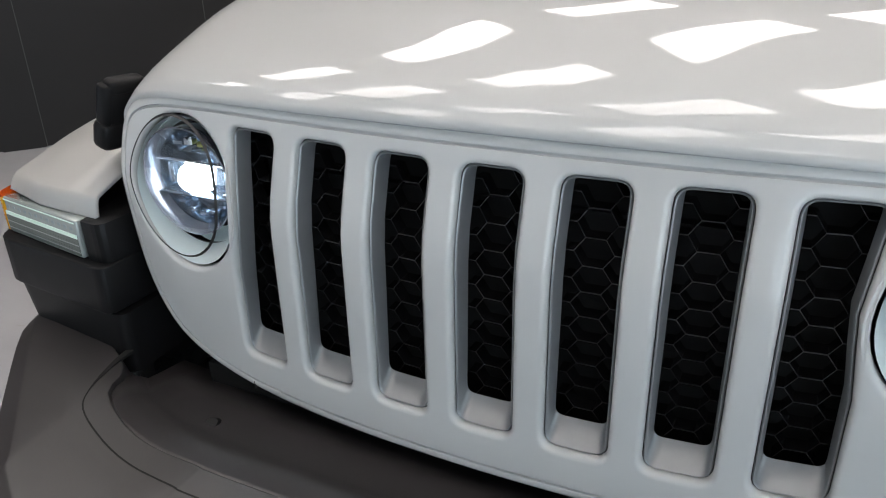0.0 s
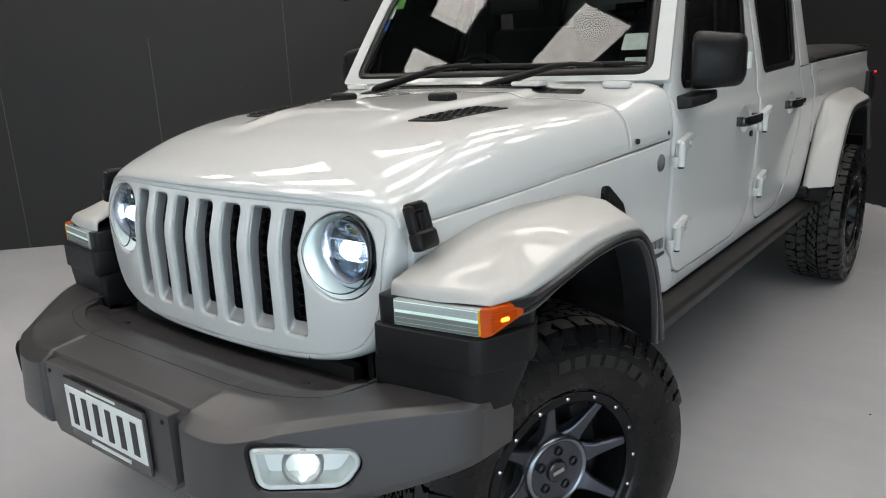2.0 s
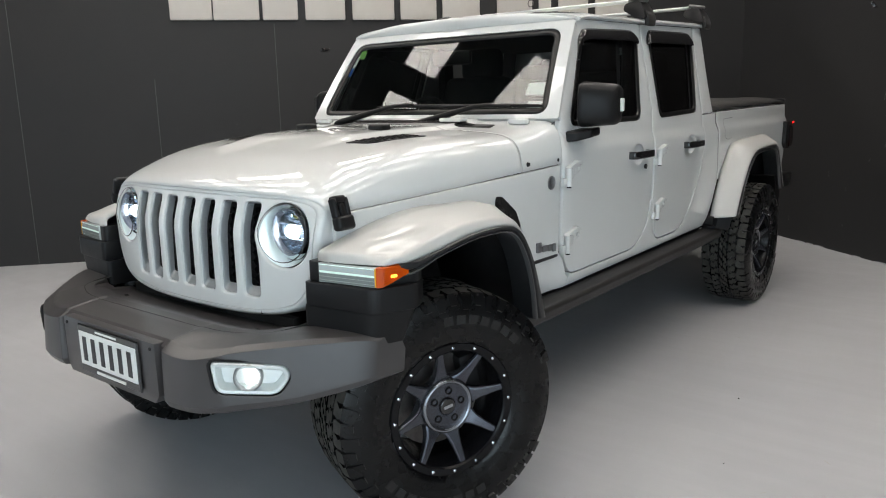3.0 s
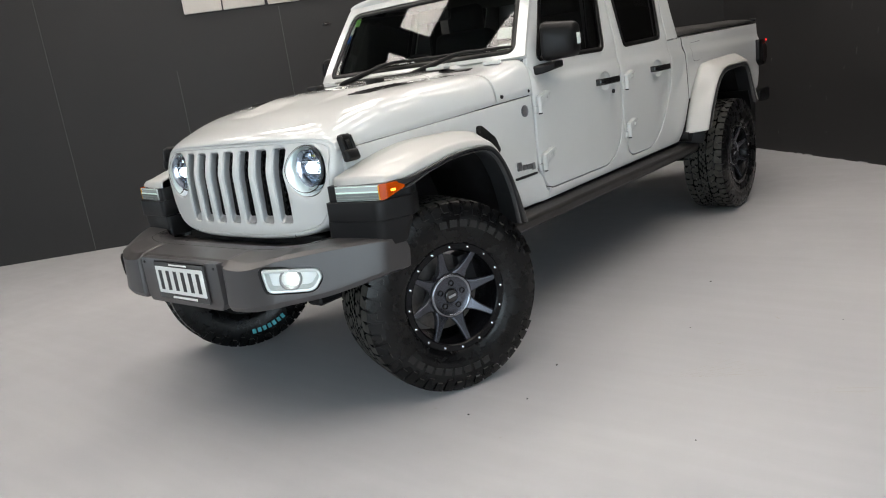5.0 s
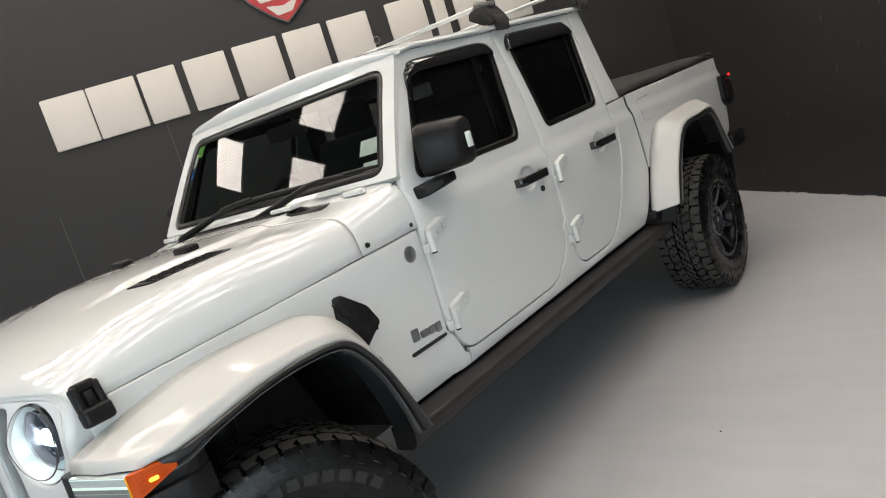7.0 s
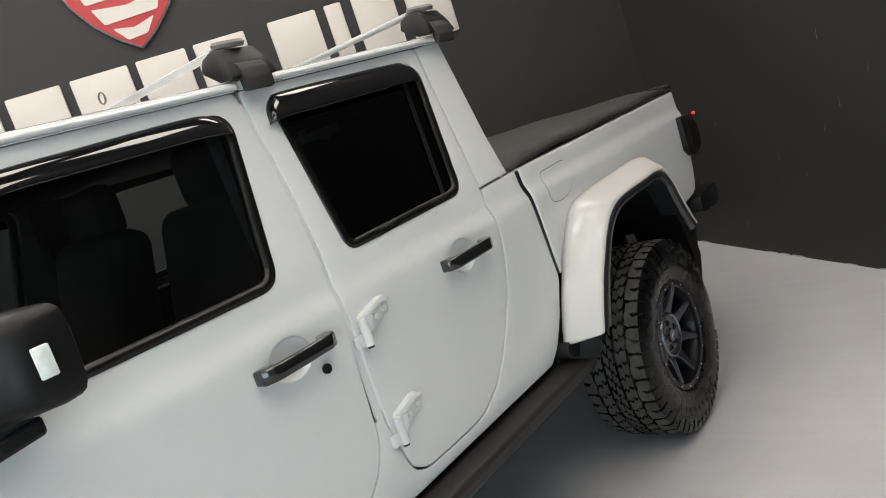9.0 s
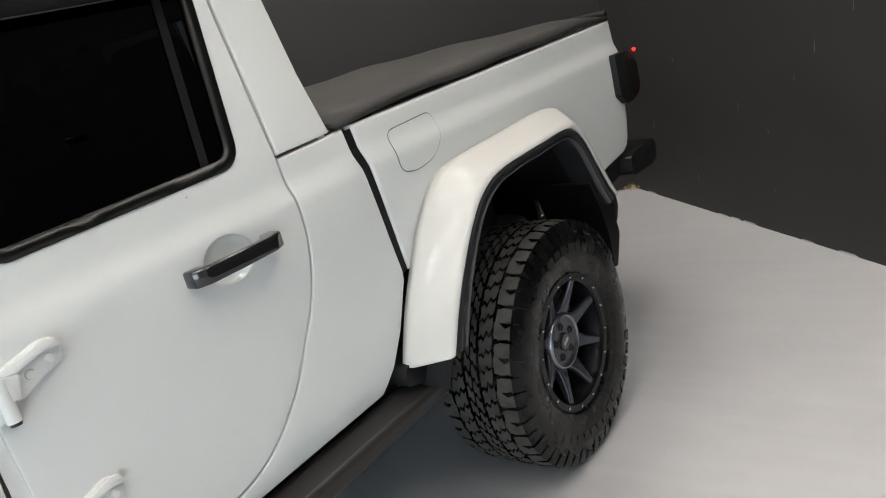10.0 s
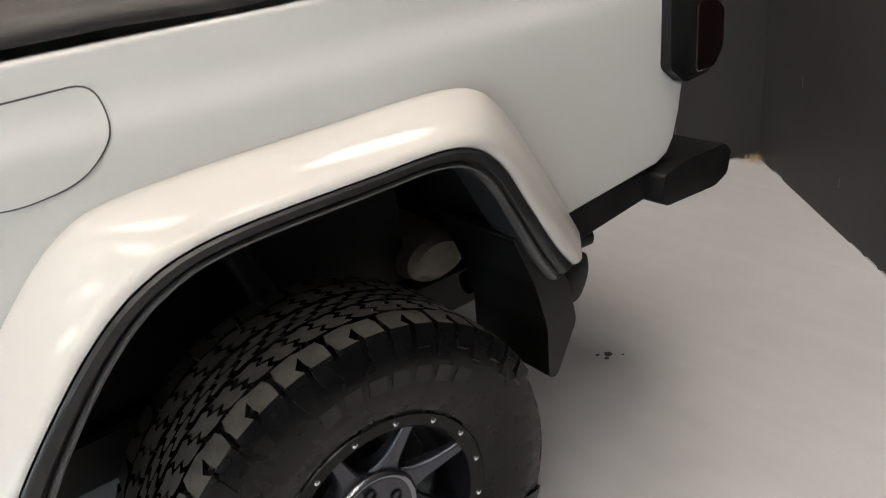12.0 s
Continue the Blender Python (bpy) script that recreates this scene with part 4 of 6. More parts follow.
# wipers
def wiper(pivot, elbow, tip, x0, x1, v):
    """A bent arm with its blade along the glass."""
    def tube(line, radii):
        return loft([[p + Vector((0, r * math.cos(k * math.pi / 4), r * math.sin(k * math.pi / 4))) for k in range(8)] for p, r in zip(line, radii)], closed=True, caps=True)
    p, e, t = Vector(pivot), Vector(elbow), Vector(tip)
    line = [p - (e - p) * 0.06, p, p.lerp(e, 0.3), p.lerp(e, 0.9), e.lerp(t, 0.3), t, t + (t - e) * 0.2]
    arm = part("wiper", tube(line, (0.012, 0.018, 0.016, 0.011, 0.009, 0.010, 0.006)), BLACK, truck, "black windscreen wiper", smooth=60)
    n = 10
    blade = [screen_at(x0 + (x1 - x0) * k / n, v, 0.016 - 0.006 * (2 * k / n - 1) ** 2) for k in range(n + 1)]
    part("blade", tube(blade, [0.005] + [0.0085] * (n - 1) + [0.005]), BLACK, arm, smooth=60)


wiper((-0.455, 0.766, 1.352), (-0.160, 0.848, 1.430), (-0.06, 0.862, 1.434), -0.29, 0.25, 0.054)
wiper((0.08, 0.766, 1.352), (0.375, 0.846, 1.431), (0.50, 0.852, 1.422), 0.02, 0.665, 0.050)

# cowl top trim
part("cowl_grille", sheet(fillet([(-0.50, 0.70), (0.52, 0.70), (0.50, 0.775), (-0.50, 0.79)], 0.02), [], lambda x, y: Vector((x, y, hood_z(x, y) + 0.002)), (0, 0, 1), XC), BLACK, truck, "black slatted cowl grille", solid=0.008)
for i in range(30):
    x = -0.42 + i * 0.028
    part("cowl_slot", rbox(x, 0.742, hood_z(x, 0.742) + 0.004, 0.008, 0.05, 0.004), VOID, truck, smooth=0)
both("screen_pad", lambda: rbox(0.60, 0.80, hood_z(0.60, 0.80) + 0.012, 0.10, 0.03, 0.022, 0.008, 2), WHITE, truck, "white hinge cover")
part("washer_cover", rbox(0.30, 0.735, hood_z(0.30, 0.735) + 0.012, 0.12, 0.06, 0.018, 0.007, 2), WHITE, truck, "white scuttle cover")

# roof: two skins and a gutter
def roof_skin(y0, y1, z0, z1):
    prof = [(0.672, 0.004), (0.688, 0.004), (0.6935, 0.008), (0.694, 0.014), (0.689, 0.0185), (0.683, 0.0195), (0.679, 0.0225), (0.672, 0.026), (0.655, 0.0305), (0.60, 0.039), (0.45, 0.050), (0.25, 0.058), (0.0, 0.061)]
    prof = prof + [(-x, z) for x, z in prof[-2::-1]]
    rows = []
    for k in range(9):
        t = k / 8
        y, z = y0 + (y1 - y0) * t, z0 + (z1 - z0) * t
        droop = 0.03 * max(0, 0.06 - (y - 1.13)) / 0.06 if y0 < 1.2 else 0.0
        rows.append([Vector((x, y - 0.045 * (1 - (x / 0.68) ** 2) * (1 - t if y0 < 1.2 else 0), z + h - droop)) for x, h in prof])
    return facing(loft(rows), (0, 0, 1))


part("roof_front", roof_skin(1.165, 1.855, 1.800, 1.818), WHITE, truck, "white hardtop front panel", smooth=50, solid=0.02, bevel=0.004)
part("roof_rear", roof_skin(1.872, 2.802, 1.820, 1.852), WHITE, truck, "white hardtop rear panel", smooth=50, solid=0.02, bevel=0.004)
def header():
    rows = []
    for i in range(-14, 15):
        x = i / 14 * 0.672
        a = screen_at(x, 0.500, 0.007)
        e = abs(x) / 0.683
        b = Vector((x, 1.168 - 0.045 * (1 - (x / 0.68) ** 2), 1.792 + 0.058 * (1 - e ** 4)))
        m = a.lerp(b, 0.5) + Vector((0, -0.012, 0.006))
        rows.append([a, a.lerp(m, 0.5) + Vector((0, -0.003, 0.001)), m, m.lerp(b, 0.5) + Vector((0, -0.002, 0.003)), b])
    return facing(loft(rows), (0, -1, 1))


part("roof_header", header(), WHITE, truck, smooth=60)
part("headliner", rbox(0, 1.98, 1.775, 1.30, 1.56, 0.02), LINER, truck)
part("cab_back", sheet([(-0.74, 0.66), (0.74, 0.66), (0.74, 1.33), (0.655, 1.86), (-0.655, 1.86), (-0.74, 1.33)], [fillet([(-0.48, 1.42), (0.48, 1.42), (0.45, 1.72), (-0.45, 1.72)], 0.04)], lambda x, z: Vector((x, 2.825 - max(z - 1.34, 0) * 0.06, z)), (0, 1, 0)), WHITE, truck, solid=0.02)
part("back_glass", sheet([(-0.5, 1.40), (0.5, 1.40), (0.47, 1.74), (-0.47, 1.74)], [], lambda x, z: Vector((x, 2.805 - max(z - 1.34, 0) * 0.06, z)), (0, 1, 0)), TINTED, truck, shadow=False)

# ---------------- flares ----------------
FF = [  # front flare: inner, top, shoulder, edge at each station
    ((0.635, -0.418, 0.978), (0.76, -0.412, 0.981), (0.862, -0.385, 0.984), (0.872, -0.375, 0.979)),
    ((0.635, -0.412, 1.006), (0.765, -0.406, 1.008), (0.878, -0.360, 1.002), (0.892, -0.342, 0.984)),
    ((0.64, -0.385, 1.018), (0.775, -0.38, 1.018), (0.894, -0.31, 1.010), (0.909, -0.292, 0.986)),
    ((0.648, -0.27, 1.050), (0.785, -0.265, 1.049), (0.903, -0.20, 1.036), (0.922, -0.185, 1.002)),
    ((0.660, -0.05, 1.091), (0.795, -0.05, 1.086), (0.908, -0.02, 1.063), (0.930, -0.01, 1.028)),
    ((0.675, 0.16, 1.092), (0.80, 0.16, 1.086), (0.908, 0.18, 1.056), (0.930, 0.18, 1.026)),
    ((0.690, 0.32, 1.080), (0.80, 0.31, 1.070), (0.906, 0.29, 1.020), (0.928, 0.28, 0.992)),
    ((0.715, 0.43, 0.995), (0.805, 0.41, 0.978), (0.902, 0.375, 0.915), (0.924, 0.362, 0.895)),
    ((0.738, 0.52, 0.83), (0.81, 0.49, 0.815), (0.893, 0.445, 0.785), (0.915, 0.430, 0.772)),
    ((0.748, 0.595, 0.64), (0.81, 0.565, 0.63), (0.878, 0.525, 0.618), (0.898, 0.510, 0.612)),
]
FO = [(0.885, -0.330, 0.925), (0.893, -0.305, 0.918), (0.905, -0.262, 0.925), (0.918, -0.165, 0.968), (0.922, 0.0, 0.990), (0.922, 0.17, 0.984), (0.920, 0.25, 0.948), (0.915, 0.318, 0.855), (0.908, 0.360, 0.745), (0.893, 0.385, 0.625)]
RI = [(2.82, 0.68), (2.88, 0.80), (2.95, 0.905), (3.033, 1.01), (3.135, 1.105), (3.25, 1.138), (3.60, 1.150), (3.84, 1.150), (3.93, 1.10), (4.02, 0.965), (4.11, 0.81), (4.14, 0.755)]
RE = [(2.885, 0.690), (2.935, 0.775), (3.00, 0.868), (3.105, 0.985), (3.20, 1.052), (3.32, 1.082), (3.56, 1.088), (3.745, 1.086), (3.835, 1.036), (3.90, 0.93), (3.965, 0.82), (4.01, 0.76)]
RO = [(2.960, 0.690), (3.005, 0.77), (3.060, 0.855), (3.145, 0.955), (3.228, 1.015), (3.33, 1.043), (3.56, 1.050), (3.715, 1.050), (3.79, 1.005), (3.845, 0.91), (3.90, 0.80), (3.935, 0.745)]


def flare_rows(stations, n=8):
    """Smooth rows along the arch for lines of points across it."""
    lines = [spline([s[i] for s in stations], n) for i in range(len(stations[0]))]
    return [[line[k] for line in lines] for k in range(len(lines[0]))]


def front_flare():
    rows = []
    for r in flare_rows(FF):
        a, b, c, d = r
        rows.append([a, a.lerp(b, 0.5), b, b.lerp(c, 0.45), b.lerp(c, 0.84), b.lerp(c, 0.92), b.lerp(c, 0.985), c.lerp(d, 0.10) + Vector((0.003, 0, 0)), c.lerp(d, 0.24) + Vector((0.004, 0, 0)), c.lerp(d, 0.36) + Vector((0.004, 0, 0)), c.lerp(d, 0.7) + Vector((0.003, 0, 0)), d])
    return facing(loft(rows), (0.3, 0, 1))


def trim_rows(edges, opens, depth):
    rows = []
    for e, o in zip(edges, opens):
        def step(k, out):
            return e.lerp(o, k) + Vector((out, 0, 0))
        rows.append([step(0, -0.004), step(0, 0.006), step(0.15, 0.011), step(0.52, 0.012), step(0.60, 0.009), step(0.64, 0.001), step(0.84, 0.0), step(0.98, -0.002), step(1.02, -0.004), o + Vector((-depth, 0, 0.012))])
    return rows


def lip_rows(edges, opens):
    """The rounded lip on the inner edge of a flare trim, greyed for caught light."""
    rows = []
    for e, o in zip(edges, opens):
        rows.append([e.lerp(o, k) + Vector((out, 0, 0)) for k, out in ((0.79, -0.001), (0.81, 0.008), (0.86, 0.013), (0.95, 0.013), (1.01, 0.009), (1.04, -0.003))])
    return rows


def front_lip():
    e, o = spline([s[3] for s in FF][1:], 8), spline(FO[1:], 8)
    return facing(loft(lip_rows(e, [b.lerp(a, 0.42) for a, b in zip(e, o)])), (1, 0, 0))


def rear_lip():
    e, o = spline([(0.912, y, z) for y, z in RE], 4), spline([(0.905, y, z) for y, z in RO], 4)
    return facing(loft(lip_rows(e, [b.lerp(a, 0.25) for a, b in zip(e, o)])), (1, 0, 0))


def front_trim():
    e, o = spline([s[3] for s in FF][1:], 8), spline(FO[1:], 8)
    return facing(loft(trim_rows(e, [b.lerp(a, 0.42) for a, b in zip(e, o)], 0.09)), (1, 0, 0))


both("front_flare", front_flare, FLAREDIM, truck, "white front wheel flare", smooth=50, solid=0.008)
both("flare_trim", front_trim, TRIMBLACK, truck, "black flare edge trim", smooth=40)
both("trim_lip", front_lip, LIPSHEEN, truck, "satin lip of the flare trim, greyed for caught light", smooth=50)


def rear_flare():
    i3, e3 = spline([(0.772, y, z) for y, z in RI], 8), spline([(0.912, y, z) for y, z in RE], 8)
    rows = []
    for a, d in zip(i3, e3):
        out = (a - d)
        out.x = 0
        c = d + out * 0.30 + Vector((-0.004, 0, 0))
        b = a.lerp(d, 0.30) + out * 0.34
        rows.append([a, a.lerp(b, 0.5) + out * 0.04, b, b.lerp(c, 0.55) + out * 0.012, c + out * 0.01, c.lerp(d, 0.45) + Vector((0.008, 0, 0)), d.lerp(c, 0.2) + Vector((0.007, 0, 0)), d])
    return facing(loft(rows), (1, 0, 0.6))


def rear_trim():
    e, o = spline([(0.912, y, z) for y, z in RE], 4), spline([(0.905, y, z) for y, z in RO], 4)
    return facing(loft(trim_rows(e, [b.lerp(a, 0.25) for a, b in zip(e, o)], 0.10)), (1, 0, 0))


both("rear_flare", rear_flare, FLAREDIM, truck, "white rear wheel flare", smooth=50, solid=0.008)
both("flare_trim", rear_trim, TRIMBLACK, truck, "black flare edge trim", smooth=40)
both("trim_lip", rear_lip, LIPSHEEN, truck, "satin lip of the flare trim, greyed for caught light", smooth=50)


# wheel wells
def well(line, x0, x1):
    return lambda: facing(loft([[Vector((x0, y, z)) for y, z in line], [Vector((x1, y, z)) for y, z in line]]), (0, 0, -1))


both("wheel_liner", well([(-0.33, 0.80), (-0.32, 0.87), (-0.24, 0.955), (-0.1, 1.01), (0.15, 1.02), (0.30, 0.99), (0.40, 0.89), (0.46, 0.75), (0.52, 0.60)], 0.42, 0.885), LINER, truck, solid=0.005)
both("wheel_liner", well([(2.86, 0.60), (2.99, 0.80), (3.10, 0.95), (3.25, 1.06), (3.5, 1.09), (3.72, 1.09), (3.85, 1.03), (3.93, 0.92), (4.02, 0.76)], 0.42, 0.885), LINER, truck, solid=0.005)
both("well_wall", lambda: rbox(0.41, 0.13, 0.80, 0.02, 0.80, 0.52), LINER, truck, smooth=0)
both("well_wall", lambda: rbox(0.41, 3.36, 0.85, 0.02, 1.12, 0.5), LINER, truck, smooth=0)
both("spring", lambda: cyl((0.50, 0.02, 0.50), (0.50, 0.06, 0.95), 0.055, 0.055, 12), LINER, truck)
both("damper", lambda: cyl((0.52, 3.60, 0.45), (0.56, 3.42, 0.98), 0.028, 0.028, 12), LINER, truck, "black damper tube")
both("mudguard", lambda: prism(fillet([(3.88, 0.86), (3.96, 0.84), (4.03, 0.70), (4.05, 0.60), (3.98, 0.485), (3.955, 0.49), (3.96, 0.62), (3.93, 0.74)], 0.02), 0.64, 0.885, 0, 0.006, 1), SEALBLACK, truck, "black rear mud guard")
both("flare_tail", lambda: prism(fillet([(4.00, 0.74), (4.105, 0.748), (4.112, 0.69), (4.075, 0.63), (4.02, 0.64)], 0.025), 0.73, 0.872, 0, 0.008, 2), BLACK, truck, "black lower flare end")
both("step_end", lambda: prism(fillet([(2.80, 0.685), (2.88, 0.69), (2.97, 0.693), (2.95, 0.64), (2.87, 0.61), (2.79, 0.63)], 0.02), 0.70, 0.80, 0, 0.008, 2), LINER, truck)
both("side_step", lambda: prism(fillet([(0.72, 0.52), (0.79, 0.522), (0.814, 0.54), (0.820, 0.578), (0.81, 0.592), (0.745, 0.607), (0.72, 0.605)], 0.008), 0.50, 2.93, 1, 0.004, 1), STEPBLACK, truck, "black side step rail")
both("chassis_rail", lambda: rbox(0.42, 2.0, 0.53, 0.09, 4.9, 0.12, 0.01, 1), LINER, truck)
part("floorpan", rbox(0, 1.75, 0.60, 1.40, 2.2, 0.06), LINER, truck, smooth=0)
part("engine_bay", rbox(0, 0.10, 0.86, 0.56, 0.93, 0.44), LINER, truck, smooth=0)
# dark panel added to close the view through the rear wheel well
part("rear_crossmember", rbox(0, 4.20, 0.74, 0.90, 0.03, 0.50), LINER, truck, smooth=0)
# added plate, keeps light off the floor beneath the truck
part("under_cover", rbox(0, 1.9, 0.50, 0.90, 4.7, 0.03), LINER, truck, smooth=0)
part("axle", cyl((-0.66, 0.0, 0.418), (0.66, 0.0, 0.418), 0.045, n=14), LINER, truck)
part("axle", cyl((-0.66, 3.487, 0.418), (0.66, 3.487, 0.418), 0.05, n=14), LINER, truck)
part("differential", revolve([(-0.12, 0.02), (-0.09, 0.1), (0, 0.14), (0.09, 0.1), (0.12, 0.02)], 16, "Y"), LINER, truck).location = (0, 3.487, 0.418)
part("silencer", loft([[Vector((x, 3.99 + r * 1.25 * math.cos(a), 0.645 + r * 0.8 * math.sin(a))) for a in [k * math.pi / 10 for k in range(20)]] for x, r in ((0.47, 0.02), (0.475, 0.055), (0.46, 0.075), (0.40, 0.085), (-0.2, 0.085), (-0.25, 0.03))], closed=True, caps=True), SILENCER, truck, "dull steel silencer", smooth=40)
for y, z, r in ((3.62, 0.93, 0.011), (3.50, 0.86, 0.009), (3.78, 0.90, 0.012), (3.70, 0.99, 0.008), (3.36, 0.98, 0.008)):
    both("well_bolt", lambda: cyl((0.418, y, z), (0.432, y, z), r, r * 0.8, 10), SILENCER, truck, "dull steel bolt head")
both("brake_pipe", lambda: cyl((0.428, 3.52, 0.90), (0.430, 3.50, 1.00), 0.0035, n=8), SILENCER, truck)
part("tail_pipe", cyl((0.56, 4.0, 0.60), (0.58, 4.42, 0.585), 0.03, n=14), LINER, truck)

# load bed
BED = [(2.911, 1.342), (4.598, 1.362), (4.606, 1.30), (4.600, 1.10), (4.575, 0.93), (4.555, 0.86), (4.53, 0.825), (4.49, 0.808), (4.145, 0.778), (4.10, 0.86), (4.0, 1.03), (3.92, 1.10), (3.3, 1.10), (3.1, 1.02), (2.991, 0.905), (2.961, 0.91)]
FUEL = fillet([(3.032, 1.292, 0.03), (3.248, 1.299, 0.05), (3.254, 1.228, 0.06), (3.195, 1.170, 0.05), (3.10, 1.157, 0.05), (3.033, 1.172, 0.03)], 0, 6)
both("bed_side", lambda: skin(BED, [], lambda y, z: Vector((lerp(SIDE, z) - 0.004, y, z)), (1, 0, 0), (-1, 0, 0), ((-0.010, 0.0), (-0.006, 0.0008), (-0.0025, 0.003), (-0.0006, 0.0065), (0.0, 0.012), (0.0, 0.03)), folds=BELT), WHITE, truck, "white load bed side")
part("fuel_gap", sheet(grow(FUEL, 0.0010), [grow(FUEL, -0.0018)], lambda y, z: Vector((lerp(SIDE, z) - 0.0025, y, z)), (1, 0, 0), step=0.010), WALLJOINT, truck, smooth=0)
part("fuel_flap", sheet(grow(FUEL, -0.0018), [], lambda y, z: Vector((lerp(SIDE, z) - 0.001, y, z)), (1, 0, 0), (), ZC, 0.012), WHITE, truck, "white fuel flap")
part("tailgate", rbox(0, 4.575, 1.09, 1.44, 0.05, 0.54, 0.01, 2), WHITE, truck)
part("bed_front", rbox(0, 2.93, 1.02, 1.46, 0.03, 0.62, 0.004, 1), LINER, truck)
# black fillers put the shade of the cab-to-bed gap into colour
both("gap_seal", lambda: sheet([(2.866, 1.334), (2.909, 1.334), (2.959, 0.912), (2.924, 0.905)], [], lambda y, z: Vector((lerp(SIDE, z) - 0.009, y, z)), (1, 0, 0), (), ZC), LINER, truck, "black strip for the shade in the cab-to-bed gap", smooth=0)
part("bed_gap_trim", rbox(0, 2.890, 1.10, 1.42, 0.02, 0.42), LINER, truck, smooth=0)


def tonneau():
    rows = []
    for k in range(13):
        y = 2.862 + (4.602 - 2.862) * k / 12
        row = []
        for i in range(17):
            x = -0.752 + 1.504 * i / 16
            e = abs(x) / 0.752
            z = 1.372 + 0.0115 * (y - 2.862) + 0.030 * (1 - e ** 6) + 0.004 * math.sin(k * 1.7 + i) - (0.012 if k in (0, 12) else 0)
            row.append(Vector((x, y, z)))
        rows.append(row)
    return facing(loft(rows), (0, 0, 1))


part("tonneau_cover", tonneau(), TONNEAU, truck, "black vinyl soft tonneau cover", smooth=60, solid=0.018)
part("tonneau_bar", rbox(0, 4.60, 1.392, 1.50, 0.03, 0.028, 0.01, 2), BLACK, truck)

# tail lamps and rear bumper
def tail_lamp():
    lampbody = part("tail_lamp", prism(fillet([(4.49, 1.225), (4.65, 1.222), (4.69, 1.19), (4.69, 1.06), (4.65, 1.012), (4.55, 1.005), (4.49, 1.05)], 0.015), 0.66, 0.80, 0, 0.01, 2), BLACK, truck, "dark tail lamp with red lens")
    part("red_lens", prism(fillet([(4.585, 1.19), (4.66, 1.185), (4.695, 1.16), (4.695, 1.065), (4.66, 1.022), (4.585, 1.022)], 0.015), 0.67, 0.806, 0, 0.004, 1), REDLENS, lampbody, "dark red lens")
    part("red_led", rbox(0.800, 4.700, 1.212, 0.012, 0.022, 0.014, 0.004, 1), REDLIT, lampbody, "lit red marker")
    return lampbody


tl = tail_lamp()
copy_thing(tl, Matrix.Translation((-1.466, 0, 0)))
BUMP_R = fillet([(4.47, 0.715), (4.49, 0.700), (4.70, 0.690), (4.755, 0.71), (4.77, 0.77), (4.74, 0.80), (4.55, 0.80), (4.48, 0.785)], 0.012)
both("rear_bumper_end", lambda: prism(BUMP_R, 0.50, 0.795, 0, 0.007, 2), BLACK, truck, "black rear bumper corner")
part("rear_bumper", rbox(0, 4.72, 0.71, 1.02, 0.22, 0.14, 0.02, 2), BLACK, truck)
both("bed_skirt", lambda: prism([(4.16, 0.778), (4.56, 0.79), (4.60, 0.72), (4.22, 0.68)], 0.60, 0.735, 0, 0.006, 1), LINER, truck)

# ---------------- front bumper ----------------
BS = [  # half sections: x, then y, z: ledge line, crown, front edge, foot, rear
    (0.0, (-0.596, 0.767), (-0.66, 0.764), (-0.742, 0.752), (-0.764, 0.735), (-0.768, 0.575), (-0.755, 0.553), (-0.60, 0.545), (-0.57, 0.70)),
    (0.285, (-0.596, 0.767), (-0.66, 0.764), (-0.742, 0.752), (-0.764, 0.735), (-0.768, 0.575), (-0.755, 0.553), (-0.60, 0.545), (-0.57, 0.70)),
    (0.325, (-0.594, 0.768), (-0.66, 0.768), (-0.750, 0.756), (-0.786, 0.730), (-0.792, 0.575), (-0.780, 0.553), (-0.60, 0.545), (-0.57, 0.70)),
    (0.40, (-0.590, 0.768), (-0.65, 0.766), (-0.745, 0.748), (-0.786, 0.724), (-0.792, 0.577), (-0.780, 0.555), (-0.60, 0.548), (-0.56, 0.70)),
    (0.47, (-0.572, 0.769), (-0.63, 0.767), (-0.730, 0.750), (-0.772, 0.728), (-0.782, 0.582), (-0.770, 0.560), (-0.59, 0.55), (-0.54, 0.70)),
    (0.545, (-0.530, 0.771), (-0.60, 0.770), (-0.690, 0.760), (-0.732, 0.744), (-0.745, 0.590), (-0.735, 0.568), (-0.56, 0.56), (-0.50, 0.70)),
    (0.575, (-0.475, 0.773), (-0.57, 0.772), (-0.66, 0.764), (-0.702, 0.750), (-0.716, 0.594), (-0.706, 0.572), (-0.53, 0.565), (-0.45, 0.70)),
    (0.70, (-0.41, 0.775), (-0.47, 0.775), (-0.545, 0.771), (-0.582, 0.760), (-0.600, 0.606), (-0.590, 0.586), (-0.44, 0.58), (-0.38, 0.70)),
    (0.825, (-0.36, 0.774), (-0.40, 0.775), (-0.430, 0.773), (-0.458, 0.764), (-0.475, 0.640), (-0.465, 0.622), (-0.34, 0.615), (-0.32, 0.70)),
    (0.862, (-0.31, 0.765), (-0.34, 0.767), (-0.368, 0.764), (-0.392, 0.753), (-0.405, 0.655), (-0.395, 0.638), (-0.29, 0.63), (-0.28, 0.70)),
]


def bumper_bm():
    lines = [spline([(x, *p) for x, p in zip([s[0] for s in BS], [s[1 + k] for s in BS])], 3) for k in range(8)]
    secs = [[line[i] for line in lines] for i in range(len(lines[0]))]
    secs = [[q for k in range(8) for q in (s[k], s[k].lerp(s[(k + 1) % 8], 0.12), s[k].lerp(s[(k + 1) % 8], 0.88))] for s in secs]
    rows = [[Vector((-p.x, p.y, p.z)) for p in s] for s in secs[:0:-1]] + secs
    return loft(rows, closed=True, caps=True)




